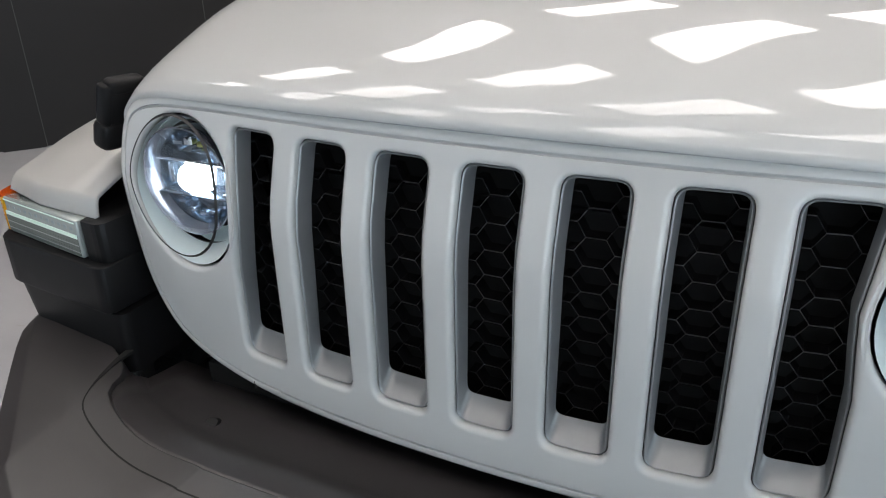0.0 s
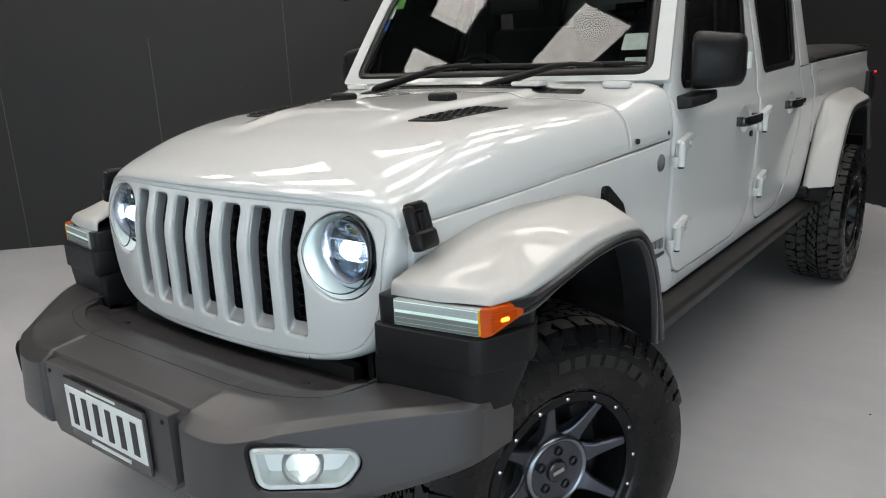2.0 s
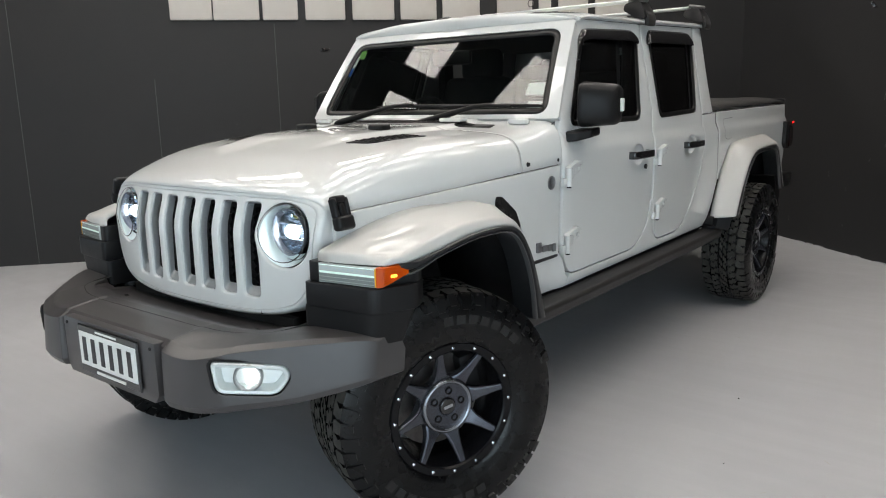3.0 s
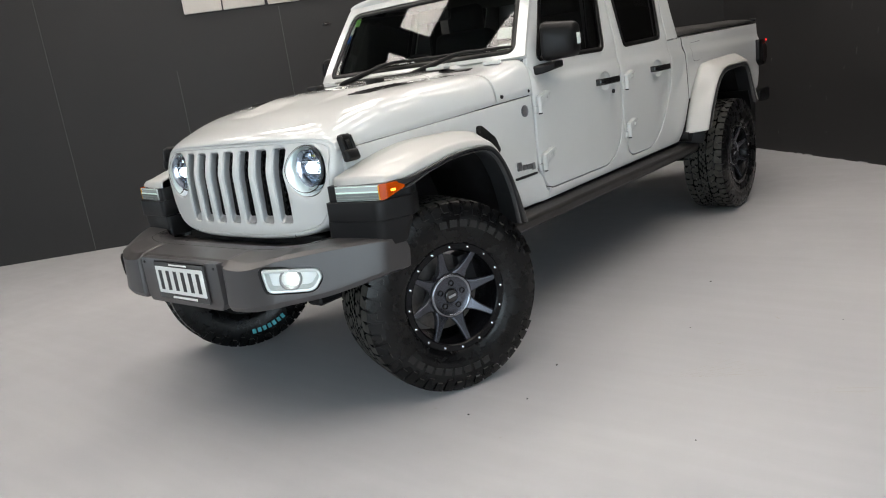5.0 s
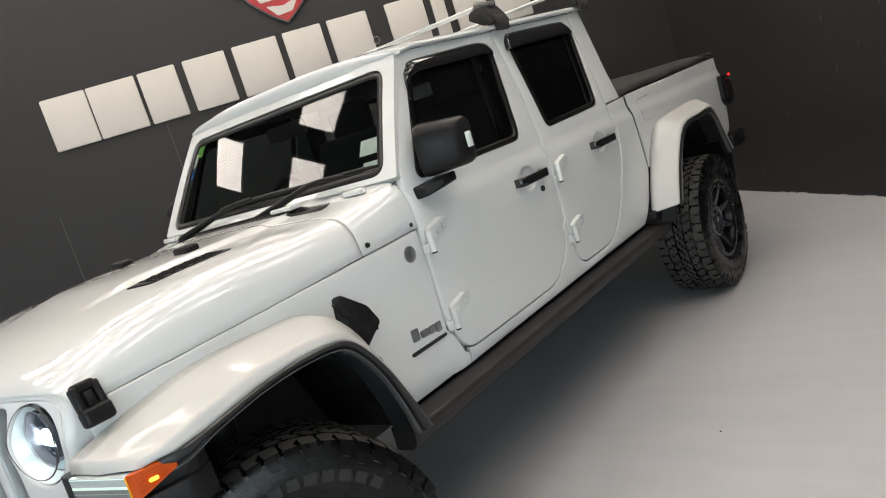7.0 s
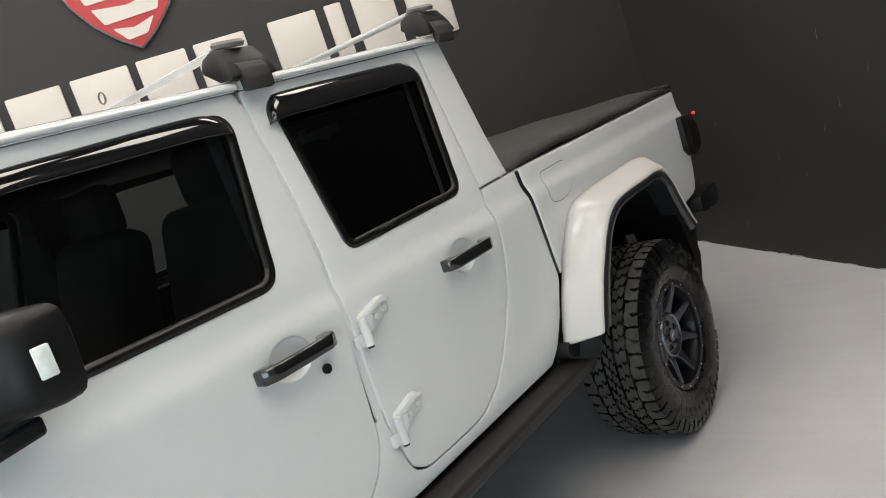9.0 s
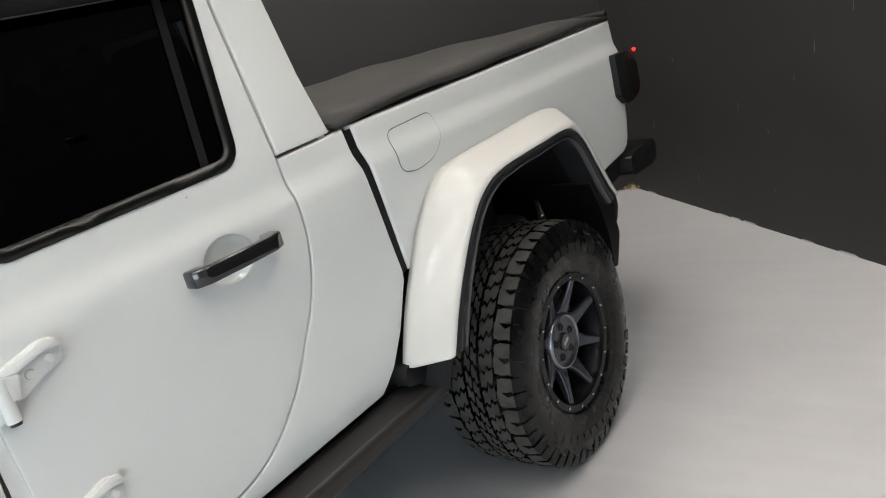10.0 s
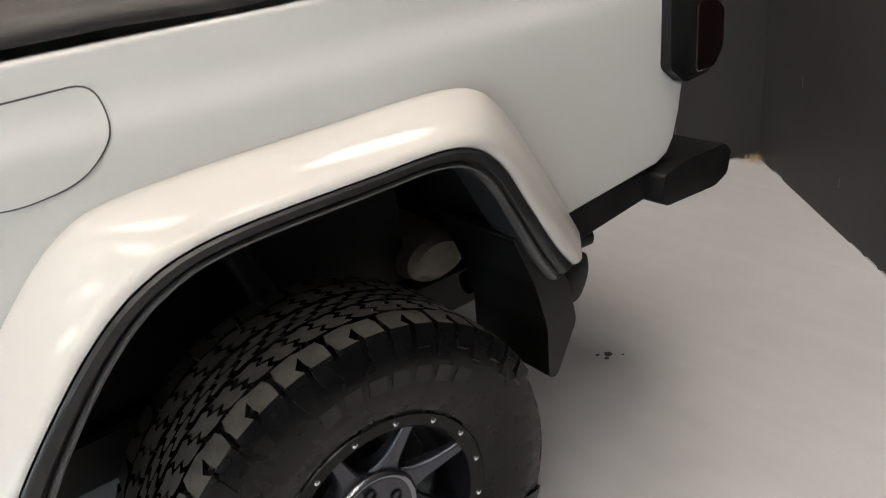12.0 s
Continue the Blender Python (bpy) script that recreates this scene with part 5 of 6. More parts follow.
def ledge():
    front = tuple((b[0], b[1][0]) for b in BS[:7])
    rows = []
    for k in range(-16, 17):
        x = k / 16 * 0.565
        y0 = lerp(front, abs(x)) - 0.004
        y1 = -0.40 + 0.03 * (abs(x) / 0.565) ** 2
        rows.append([Vector((x, y0 + (y1 - y0) * t, z)) for t, z in ((0, 0.764), (0.06, 0.763), (0.22, 0.757), (0.34, 0.745), (0.42, 0.735), (0.7, 0.729), (1.0, 0.724))])
    return facing(loft(rows), (0, 0, 1))


part("bumper_ledge", ledge(), BUMPER, truck, "black recessed ledge behind bumper", smooth=40, solid=0.006)


def bumper_seam():
    """A thin joint along the bumper's top that climbs to the lamp housing at its end."""
    line = [Vector((s[0], s[1][0] + (s[2][0] - s[1][0]) * 0.62, s[1][1] + (s[2][1] - s[1][1]) * 0.62 + 0.0005)) for s in BS[:7]]
    line += [Vector((0.592, -0.475, 0.7755)), Vector((0.595, -0.44, 0.777))]
    pts = spline(line, 5)
    half = [0.0011 + 0.005 * max(0, (p.y + 0.53) / 0.09) * (p.x > 0.56) for p in pts]
    rows = []
    for k, p in enumerate(pts):
        d = (pts[min(k + 1, len(pts) - 1)] - pts[max(k - 1, 0)]).normalized()
        n = Vector((-d.y, d.x, 0))
        rows.append([p - n * half[k] - Vector((0, 0, 0.004)), p - n * half[k], p + n * half[k], p + n * half[k] - Vector((0, 0, 0.004))])
    return facing(loft(rows), (0, 0, 1))


both("bumper_seam", bumper_seam, VOID, truck, "dark joint line on bumper top", smooth=0)
part("plate_panel", prism(fillet([(-0.285, 0.745), (0.285, 0.745), (0.285, 0.575), (0.265, 0.548), (-0.265, 0.548), (-0.285, 0.575)], 0.004), -0.786, -0.74, 1, 0.005, 2), BUMPER, truck, "flat black plate mount panel")
both("panel_bolt", lambda: cyl((0.262, -0.784, 0.725), (0.262, -0.789, 0.725), 0.006, n=8), VOID, truck)
both("bumper_bolt", lambda: cyl((0.40, -0.49, 0.728), (0.40, -0.4915, 0.7345), 0.016, 0.010, n=14), LINER, truck, "black plastic push rivet")
# near-black box in place of the shade between grille and bumper
part("bumper_gap", rbox(0, -0.385, 0.735, 0.96, 0.03, 0.05), VOID, truck, smooth=0)
# number plate with plain bars
plate = part("number_plate", rbox(0, 0, 0, 0.375, 0.008, 0.17, 0.004, 1), GLOSS, truck, "white number plate in black frame")
plate.location = (0.02, -0.795, 0.655)
part("plate_face", rbox(0, -0.005, 0.003, 0.355, 0.004, 0.118, 0.002, 1), PLATEW, plate)
for k in range(6):
    part("plate_bar", rbox(-0.14 + k * 0.056, -0.0075, 0.003, 0.024, 0.002, 0.085, 0.0), PLATEINK, plate, smooth=0)
part("frame_bar", rbox(0.0, -0.0045, 0.072, 0.13, 0.003, 0.006), PLATEW, plate, smooth=0)
part("frame_bar", rbox(0.01, -0.0045, -0.071, 0.18, 0.003, 0.009), PLATEW, plate, smooth=0)

# fog lamps set in the slanted bumper faces
FOG_M = Matrix.Translation((0.602, -0.669, 0.672)) @ Matrix.Rotation(radians(46), 4, "Z")


def fog(build):
    def made():
        bm = build()
        bmesh.ops.transform(bm, matrix=FOG_M, verts=bm.verts[:])
        return bm
    return made


FOG_O = fillet([(-0.118, 0.056, 0.02), (0.098, 0.030, 0.025), (0.112, -0.006, 0.03), (0.072, -0.060, 0.03), (-0.106, -0.042, 0.03)], 0, 5)


def frame_ring(outer, steps):
    """A moulded frame round an outline: rows of (growth, depth)."""
    return loft([[Vector((p.x, y, p.y)) for p in grow(outer, g)] for g, y in steps], closed=True)


bumper = part("front_bumper", bumper_bm(), BUMPER, truck, "black textured front bumper", smooth=32, bevel=0.010, segs=3)
hole = prism(grow(FOG_O, 0.004), -0.09, 0.045, 1)
bmesh.ops.transform(hole, matrix=FOG_M, verts=hole.verts[:])
other = prism(grow(FOG_O, 0.004), -0.09, 0.045, 1)
bmesh.ops.transform(other, matrix=FOG_M, verts=other.verts[:])
cutter = part("cutter", merge(hole, mirror(other)), VOID, smooth=0)
bpy.context.view_layer.update()
whole = bpy.data.meshes.new_from_object(bumper.evaluated_get(bpy.context.evaluated_depsgraph_get()))
cut = bumper.modifiers.new("cut", "BOOLEAN")
cut.operation, cut.solver, cut.object = "DIFFERENCE", "EXACT", cutter
bpy.context.view_layer.update()
shaped = bpy.data.meshes.new_from_object(bumper.evaluated_get(bpy.context.evaluated_depsgraph_get()))
bumper.modifiers.clear()
bumper.data = shaped
shaped.shade_smooth()
shaped.set_sharp_from_angle(angle=radians(34))
# the cut faces keep the flow of the uncut moulding
tree = BVHTree.FromPolygons([v.co for v in whole.vertices], [p.vertices[:] for p in whole.polygons])
flow = [c.vector.copy() for c in whole.corner_normals]
normals = [c.vector.copy() for c in shaped.corner_normals]
for face in shaped.polygons:
    for li in face.loop_indices:
        spot = shaped.vertices[shaped.loops[li].vertex_index].co.lerp(face.center, 0.03)
        at, _, near, gap = tree.find_nearest(spot)
        old = whole.polygons[near]
        if gap > 0.002 or old.normal.dot(face.normal) < 0.97:
            continue
        ws = poly_3d_calc([whole.vertices[i].co for i in old.vertices], at)
        normals[li] = sum((flow[i] * w for i, w in zip(old.loop_indices, ws)), Vector()).normalized()
shaped.normals_split_custom_set(normals)
bpy.data.meshes.remove(whole)
bpy.data.objects.remove(cutter)
both("fog_surround", fog(lambda: frame_ring(FOG_O, ((0.012, 0.004), (0.011, -0.005), (0.008, -0.007), (0.004, -0.006), (0.001, 0.002)))), BLACK, truck, "black fog lamp recess")
fogs = both("fog_lamp", fog(lambda: frame_ring(FOG_O, ((0.002, 0.02), (0.0, -0.006), (-0.004, -0.010), (-0.012, -0.009), (-0.016, -0.002), (-0.020, 0.018), (-0.022, 0.030)))), FOGFRAME, truck, "silver fog lamp frame")
for ob, sx in zip(fogs, (1, -1)):
    def put(build):
        bm = fog(build)()
        return mirror(bm) if sx < 0 else bm
    def shifted(bm, dx):
        bmesh.ops.translate(bm, vec=(dx, 0, 0), verts=bm.verts[:])
        return bm
    part("fog_bowl", put(lambda: prism(grow(FOG_O, -0.002), 0.030, 0.040, 1)), FOGBOWL, ob, "bright lamp bowl")
    part("fog_ring", put(lambda: shifted(revolve([(0.012, 0.044), (-0.006, 0.043), (-0.010, 0.040), (-0.006, 0.036), (0.01, 0.035)], 32, "Y"), -0.012)), SILVER, ob)
    part("fog_lens", put(lambda: shifted(revolve([(0.002, 0.036), (-0.006, 0.02), (-0.008, 0.001)], 24, "Y"), -0.012)), CLEAR, ob, "clear fog lens", shadow=False)
    part("fog_led", put(lambda: shifted(rbox(0, 0.008, 0, 0.034, 0.008, 0.05, 0.004, 1), -0.004)), FOGLED, ob, "lit fog lamp")

# lamp housings under the front flares
both("flare_nose", lambda: prism(fillet([(0.602, -0.30), (0.602, -0.455, 0.02), (0.866, -0.428, 0.03), (0.921, -0.290, 0.02), (0.89, -0.22), (0.70, -0.22)], 0, 4), 0.840, 0.917, 2, 0.010, 3), BLACK, truck, "black lamp housing under flare")
both("nose_upper", lambda: prism(fillet([(0.604, -0.30), (0.606, -0.438, 0.02), (0.650, -0.434, 0.004), (0.655, -0.414, 0.004), (0.850, -0.386, 0.01), (0.912, -0.270, 0.02), (0.885, -0.22), (0.70, -0.22)], 0, 4), 0.910, 0.979, 2, 0.004, 2), BLACK, truck, "black lamp housing under flare")


def nose_lower():
    top = fillet([(0.59, -0.27), (0.59, -0.448, 0.02), (0.860, -0.421, 0.03), (0.914, -0.288, 0.02), (0.88, -0.25), (0.70, -0.25)], 0, 4)
    low = fillet([(0.59, -0.30), (0.59, -0.448, 0.02), (0.815, -0.410, 0.03), (0.838, -0.335, 0.02), (0.81, -0.30), (0.70, -0.28)], 0, 4)
    rows = [[Vector((*p.lerp(q, t), 0.838 - 0.24 * t)) for p, q in zip(top, low)] for t in (0, 0.02, 0.22, 0.42)]
    return loft(rows, closed=True, caps=True)


both("nose_lower", nose_lower, BLACK, truck, "black plastic arch panel", smooth=40)
MARK = fillet([(0.655, -0.437, 0.004), (0.862, -0.405, 0.008), (0.856, -0.38, 0), (0.655, -0.41, 0)], 0, 3)
markers = both("marker_lamp", lambda: prism(MARK, 0.919, 0.978, 2, 0.004, 2), MARKERBODY, truck, "clear ribbed marker lamp, lit")


def strip(x0, x1, z0, z1, proud):
    """A bar along the lamp's slanted face."""
    ya, yb = -0.437 + (x0 - 0.655) * 0.1546, -0.437 + (x1 - 0.655) * 0.1546
    return prism([(x0, ya - proud), (x1, yb - proud), (x1, yb + 0.004), (x0, ya + 0.004)], z0, z1, 2)


for ob, sx in zip(markers, (1, -1)):
    def put(bm):
        return mirror(bm) if sx < 0 else bm
    part("drl", put(strip(0.660, 0.858, 0.9495, 0.9555, 0.0014)), DRL, ob, "lit white light strip", smooth=0)
    part("drl", put(strip(0.660, 0.858, 0.9735, 0.9752, 0.0010)), DRL, ob, "thin lit upper line", smooth=0)
    part("lower_lens", put(strip(0.659, 0.860, 0.9215, 0.9480, 0.0006)), MARKERLOW, ob, "grey ribbed lower lens", smooth=0)
    for k in range(12):
        part("diode", put(strip(0.667 + k * 0.016, 0.674 + k * 0.016, 0.9620, 0.9670, 0.0008)), MARKERDOT, ob, "small diode", smooth=0)
    for k in range(7):
        part("rib", put(strip(0.659, 0.860, 0.9232 + k * 0.0036, 0.9244 + k * 0.0036, 0.0013)), MARKERBODY if k % 3 == 1 else MARKERLOW, ob, smooth=0)
    part("amber_edge", put(strip(0.8605, 0.8645, 0.922, 0.976, 0.0015)), AMBEREDGE, ob, "yellow edge of the orange lens", smooth=0)
    lens = prism(fillet([(0.864, -0.406, 0.004), (0.884, -0.392, 0.015), (0.913, -0.308, 0.01), (0.893, -0.300, 0), (0.86, -0.385, 0)], 0, 4), 0.919, 0.980, 2, 0.004, 1)
    for v in lens.verts:
        back = min(max((v.co.y + 0.40) / 0.09, 0), 1)
        v.co.z += (0.966 - v.co.z) * 0.72 * back if v.co.z < 0.966 else 0.0
    amb = part("amber_lamp", put(lens), AMBER, ob, "orange corner lamp, lit")
    for k in range(7):
        rib = prism([(0.8845, -0.3935), (0.9060, -0.331), (0.9075, -0.3308), (0.8862, -0.394)], 0.929 + k * 0.0068, 0.9305 + k * 0.0068, 2)
        for v in rib.verts:
            back = min(max((v.co.y + 0.40) / 0.09, 0), 1)
            v.co.z += (0.966 - v.co.z) * 0.72 * back if v.co.z < 0.966 else 0.0
        part("amber_rib", put(rib), AMBER, amb, smooth=0)
    part("bulb", put(rbox(0.8975, -0.362, 0.952, 0.007, 0.022, 0.009, 0.003, 1, Matrix.Rotation(radians(-19), 4, "Z"))), AMBERLIT, ob)

# fender vents, bonnet latches
both("wing_vent", lambda: sheet(fillet([(0.43, 1.084), (0.465, 1.082), (0.555, 1.012), (0.588, 0.945), (0.50, 0.88), (0.42, 0.97)], 0.012), [], lambda y, z: on_side(y, z, 0.004), (1, 0, 0)), BLACK, truck, "black mesh wing vent", solid=0.004)
for k in range(8):
    both("vent_slat", lambda: prism([(0.42 + 0.02 * k, 1.066 - 0.0145 * k), (0.428 + 0.02 * k, 1.068 - 0.0145 * k), (0.462 + 0.016 * k, 1.012 - 0.0125 * k), (0.454 + 0.016 * k, 1.010 - 0.0125 * k)], side_x(0.5, 1.0) - 0.002, side_x(0.5, 1.0) + 0.008, 0), VOID, truck, smooth=0)


def latch():
    m = Matrix.Translation((0.634, -0.322, 1.108)) @ Matrix.Rotation(radians(-16), 4, "Y") @ Matrix.Rotation(radians(8), 4, "Z")
    bm = bmesh.new()
    rbox(0.016, 0, -0.035, 0.036, 0.074, 0.055, 0.012, 3, bm=bm)
    rbox(0.014, 0.026, 0.024, 0.026, 0.018, 0.078, 0.008, 3, bm=bm)
    rbox(0.014, -0.026, 0.024, 0.026, 0.018, 0.078, 0.008, 3, bm=bm)
    rbox(0.012, 0, 0.056, 0.026, 0.056, 0.030, 0.009, 3, bm=bm)
    rbox(0.006, 0, 0.024, 0.012, 0.05, 0.07, 0.004, 2, bm=bm)
    rbox(0.020, 0, 0.012, 0.016, 0.022, 0.055, 0.006, 2, bm=bm)
    bmesh.ops.scale(bm, vec=(1.0, 1.12, 0.84), verts=bm.verts[:])
    bmesh.ops.transform(bm, matrix=m, verts=bm.verts[:])
    return bm


both("bonnet_latch", latch, BLACK, truck, "black rubber bonnet latch")

# ---------------- door hardware ----------------
def hinge(y, z):
    def made():
        x = side_x(y + 0.06, z)
        bm = cyl((x + 0.017, y, z - 0.048), (x + 0.017, y, z + 0.030), 0.0135, n=16)
        leaf = prism(fillet([(y, z - 0.014), (y + 0.030, z - 0.024), (y + 0.066, z - 0.004), (y + 0.112, z + 0.006), (y + 0.118, z + 0.052), (y + 0.090, z + 0.060), (y, z + 0.036)], 0.010, 3), x - 0.004, x + 0.013, 0, 0.005, 2)
        merge(bm, leaf)
        merge(bm, prism(fillet([(y + 0.008, z + 0.020), (y + 0.090, z + 0.042), (y + 0.116, z + 0.036), (y + 0.115, z + 0.050), (y + 0.090, z + 0.058), (y + 0.006, z + 0.036)], 0.006, 3), x + 0.008, x + 0.022, 0, 0.005, 2))
        merge(bm, prism(fillet([(y - 0.004, z - 0.012), (y + 0.020, z - 0.016), (y + 0.034, z + 0.026), (y - 0.004, z + 0.034)], 0.006, 3), x + 0.004, x + 0.028, 0, 0.005, 2))
        for dy, dz in ((0.052, 0.012), (0.092, 0.022)):
            merge(bm, cyl((x + 0.012, y + dy, z + dz), (x + 0.018, y + dy, z + dz), 0.0095, 0.008, 12))
        return merge(bm, rbox(x + 0.004, y - 0.018, z - 0.030, 0.018, 0.034, 0.036, 0.005, 2))
    return made


def hinge_pin(y, z):
    def made():
        x = side_x(y + 0.06, z) + 0.017
        return cyl((x, y, z - 0.055), (x, y, z - 0.047), 0.010, 0.0115, 12)
    return made


for y, z in ((0.897, 1.127), (0.906, 0.832), (1.900, 1.138), (1.908, 0.845)):
    hinges = both("door_hinge", hinge(y, z), WHITE, truck, "white door hinge")
    part("hinge_pin", hinge_pin(y, z)(), SEALBLACK, hinges[0], "black pin end")
    part("hinge_pin", mirror(hinge_pin(y, z)()), SEALBLACK, hinges[1], "black pin end")


def handle(y0, y1, z):
    def made():
        x = side_x(1.6, z)
        pts = [(x - 0.005, y0 - 0.002), (x + 0.030, y0), (x + 0.047, y0 + 0.03), (x + 0.050, (y0 + y1) / 2), (x + 0.047, y1 - 0.03), (x + 0.034, y1), (x - 0.005, y1 + 0.002), (x - 0.005, y1 - 0.035), (x + 0.026, y1 - 0.05), (x + 0.026, y0 + 0.05), (x - 0.005, y0 + 0.035)]
        return prism(pts, z - 0.019, z + 0.019, 2, 0.006, 2)
    return made


def cup(y, z):
    def made():
        ring = cup_hole(y, z)
        rows = [[on_side(y + (p[0] - y) * k, z + (p[1] - z) * k, -d) for p in ring] for k, d in ((1.03, 0.004), (0.97, 0.008), (0.88, 0.014), (0.70, 0.0185), (0.40, 0.020), (0.02, 0.0205))]
        return facing(loft(rows, closed=True), (1, 0, 0))
    return made


for y0, y1, z in HANDLES:
    both("door_handle", handle(y0, y1, z), GLOSS, truck, "glossy black door handle", smooth=50)
    both("handle_cup", cup((y0 + y1) / 2 - 0.005, z), WHITE, truck, smooth=60)
both("door_lock", lambda: cyl(on_side(1.748, 1.095, -0.002), on_side(1.748, 1.095, 0.008), 0.013, n=16), BLACK, truck, "black door lock")
for y, z in ((0.635, 1.193), (0.856, 1.195)):
    both("cowl_bolt", lambda: cyl(on_side(y, z, -0.004), on_side(y, z, 0.004), 0.0095, 0.008, 12), VOID, truck, "black bolt")


def round_badge():
    c = on_side(0.809, 1.102)
    return revolve([(c.x - 0.002, 0.030), (c.x + 0.004, 0.029), (c.x + 0.005, 0.025), (c.x + 0.003, 0.023), (c.x + 0.004, 0.001)], 28)


for ob in both("round_badge", round_badge, BADGE, truck, "round grey metal badge"):
    ob.location = (0, 0.809, 1.102)
for y0, y1, z0, z1, m in ((0.70, 0.735, 0.815, 0.858, BADGE), (0.745, 0.785, 0.812, 0.838, BADGE), (0.792, 0.825, 0.808, 0.836, BADGE), (0.830, 0.858, 0.800, 0.836, BADGE), (0.675, 0.872, 0.772, 0.784, PLATEINK)):
    both("badge_bar", lambda: prism(fillet([(y0, z0), (y1, z0), (y1, z1), (y0, z1)], 0.006), side_x(0.8, 0.8) - 0.002, side_x(0.8, 0.8) + 0.006, 0), m, truck, "plain badge bar", smooth=0)

# window visors
def visor(pts):
    def made():
        tops = spline([on_side(*a, 0.004) for a, b in pts], 6)
        lows = spline([on_side(*b, 0.004) for a, b in pts], 6)
        rows = []
        for pa, pb in zip(tops, lows):
            bulge = min(0.026, 0.6 * (pa - pb).length)
            rows.append([pa.lerp(pb, 1 - math.cos(a)) + Vector((bulge * math.sin(a), 0, 0)) for a in [k / 10 * math.pi / 2 for k in range(11)]])
        return facing(loft(rows), (1, 0, 0))
    return made


both("window_visor", visor([((1.12, 1.615), (1.126, 1.612)), ((1.145, 1.70), (1.162, 1.685)), ((1.179, 1.737), (1.195, 1.705)), ((1.23, 1.760), (1.253, 1.713)), ((1.447, 1.771), (1.447, 1.717)), ((1.66, 1.780), (1.66, 1.722)), ((1.742, 1.776), (1.735, 1.720)), ((1.783, 1.748), (1.778, 1.716)), ((1.797, 1.716), (1.796, 1.714))]), VISORBLACK, truck, "glossy black window visor", smooth=50, solid=0.003)
both("window_visor", visor([((1.921, 1.722), (1.914, 1.718)), ((1.930, 1.757), (1.925, 1.721)), ((1.957, 1.785), (1.95, 1.724)), ((2.0, 1.797), (2.0, 1.726)), ((2.22, 1.804), (2.22, 1.731)), ((2.49, 1.810), (2.49, 1.738)), ((2.545, 1.803), (2.54, 1.738)), ((2.575, 1.772), (2.572, 1.738)), ((2.587, 1.738), (2.587, 1.737))]), VISORBLACK, truck, "glossy black window visor", smooth=50, solid=0.003)

# mirrors
def mirror_head():
    rows = []
    for t, sx, sz, dy in ((0.0, 0.150, 0.120, 0.0), (0.12, 0.188, 0.158, 0.006), (0.35, 0.205, 0.180, 0.02), (0.7, 0.215, 0.188, 0.03), (0.92, 0.212, 0.186, 0.035), (1.0, 0.196, 0.168, 0.035)):
        pts = fillet([(-sx / 2, -sz / 2, 0.03), (sx / 2 * 0.92, -sz / 2 + 0.008, 0.035), (sx / 2, sz / 2 * 0.8, 0.04), (-sx / 2 + 0.004, sz / 2, 0.035)], 0, 4)
        rows.append([Vector((0.866 + 0.71 * p.x - 0.025 * t, 0.940 + 0.105 * t + 0.57 * (p.x + 0.1), 1.424 + 1.06 * p.y)) for p in pts])
    return loft(rows, closed=True, caps=True)


both("mirror_housing", mirror_head, BLACK, truck, "black door mirror housing", smooth=45)
both("mirror_arm", lambda: loft([[Vector((0.745, 0.925, 1.262)), Vector((0.745, 1.085, 1.285)), Vector((0.745, 1.085, 1.322)), Vector((0.745, 0.925, 1.312))], [Vector((0.80, 0.945, 1.268)), Vector((0.80, 1.085, 1.285)), Vector((0.80, 1.085, 1.322)), Vector((0.80, 0.945, 1.305))], [Vector((0.845, 1.00, 1.283)), Vector((0.845, 1.085, 1.290)), Vector((0.845, 1.085, 1.325)), Vector((0.845, 1.00, 1.316))]], closed=True, caps=True), BLACK, truck, "black mirror arm", bevel=0.008)
both("mirror_light", lambda: rbox(0.944, 1.084, 1.418, 0.008, 0.03, 0.055, 0.003, 2), STICKW, truck, "white mirror side lens")

# roof rack
def rack_bar(y, z):
    prof = fillet([(y - 0.035, z, 0.012), (y, z - 0.012, 0.01), (y + 0.035, z, 0.012), (y, z + 0.014, 0.02)], 0, 3)
    return prism(prof, -0.60, 0.60, 0)


def rack_foot(y, z):
    def made():
        pts = fillet([(0.585, z - 0.020), (0.590, z + 0.012), (0.63, z + 0.024), (0.675, z + 0.018), (0.700, z - 0.025), (0.714, z - 0.068), (0.66, z - 0.064)], 0.010)
        bm = prism(pts, y - 0.074, y + 0.074, 1, 0.010, 2)
        for v in bm.verts:  # narrower towards the top
            up = min(max((v.co.z - z + 0.064) / 0.085, 0), 1)
            v.co.y = y + (v.co.y - y) * (1 - 0.30 * up)
        return bm
    return made


def rack_strap(y, z):
    pts = [(0.688, z - 0.026), (0.703, z - 0.028), (0.715, z - 0.046), (0.722, z - 0.074), (0.719, z - 0.100), (0.700, z - 0.102), (0.696, z - 0.06)]
    return lambda: prism(fillet(pts, 0.005), y - 0.045, y + 0.045, 1, 0.004, 2)


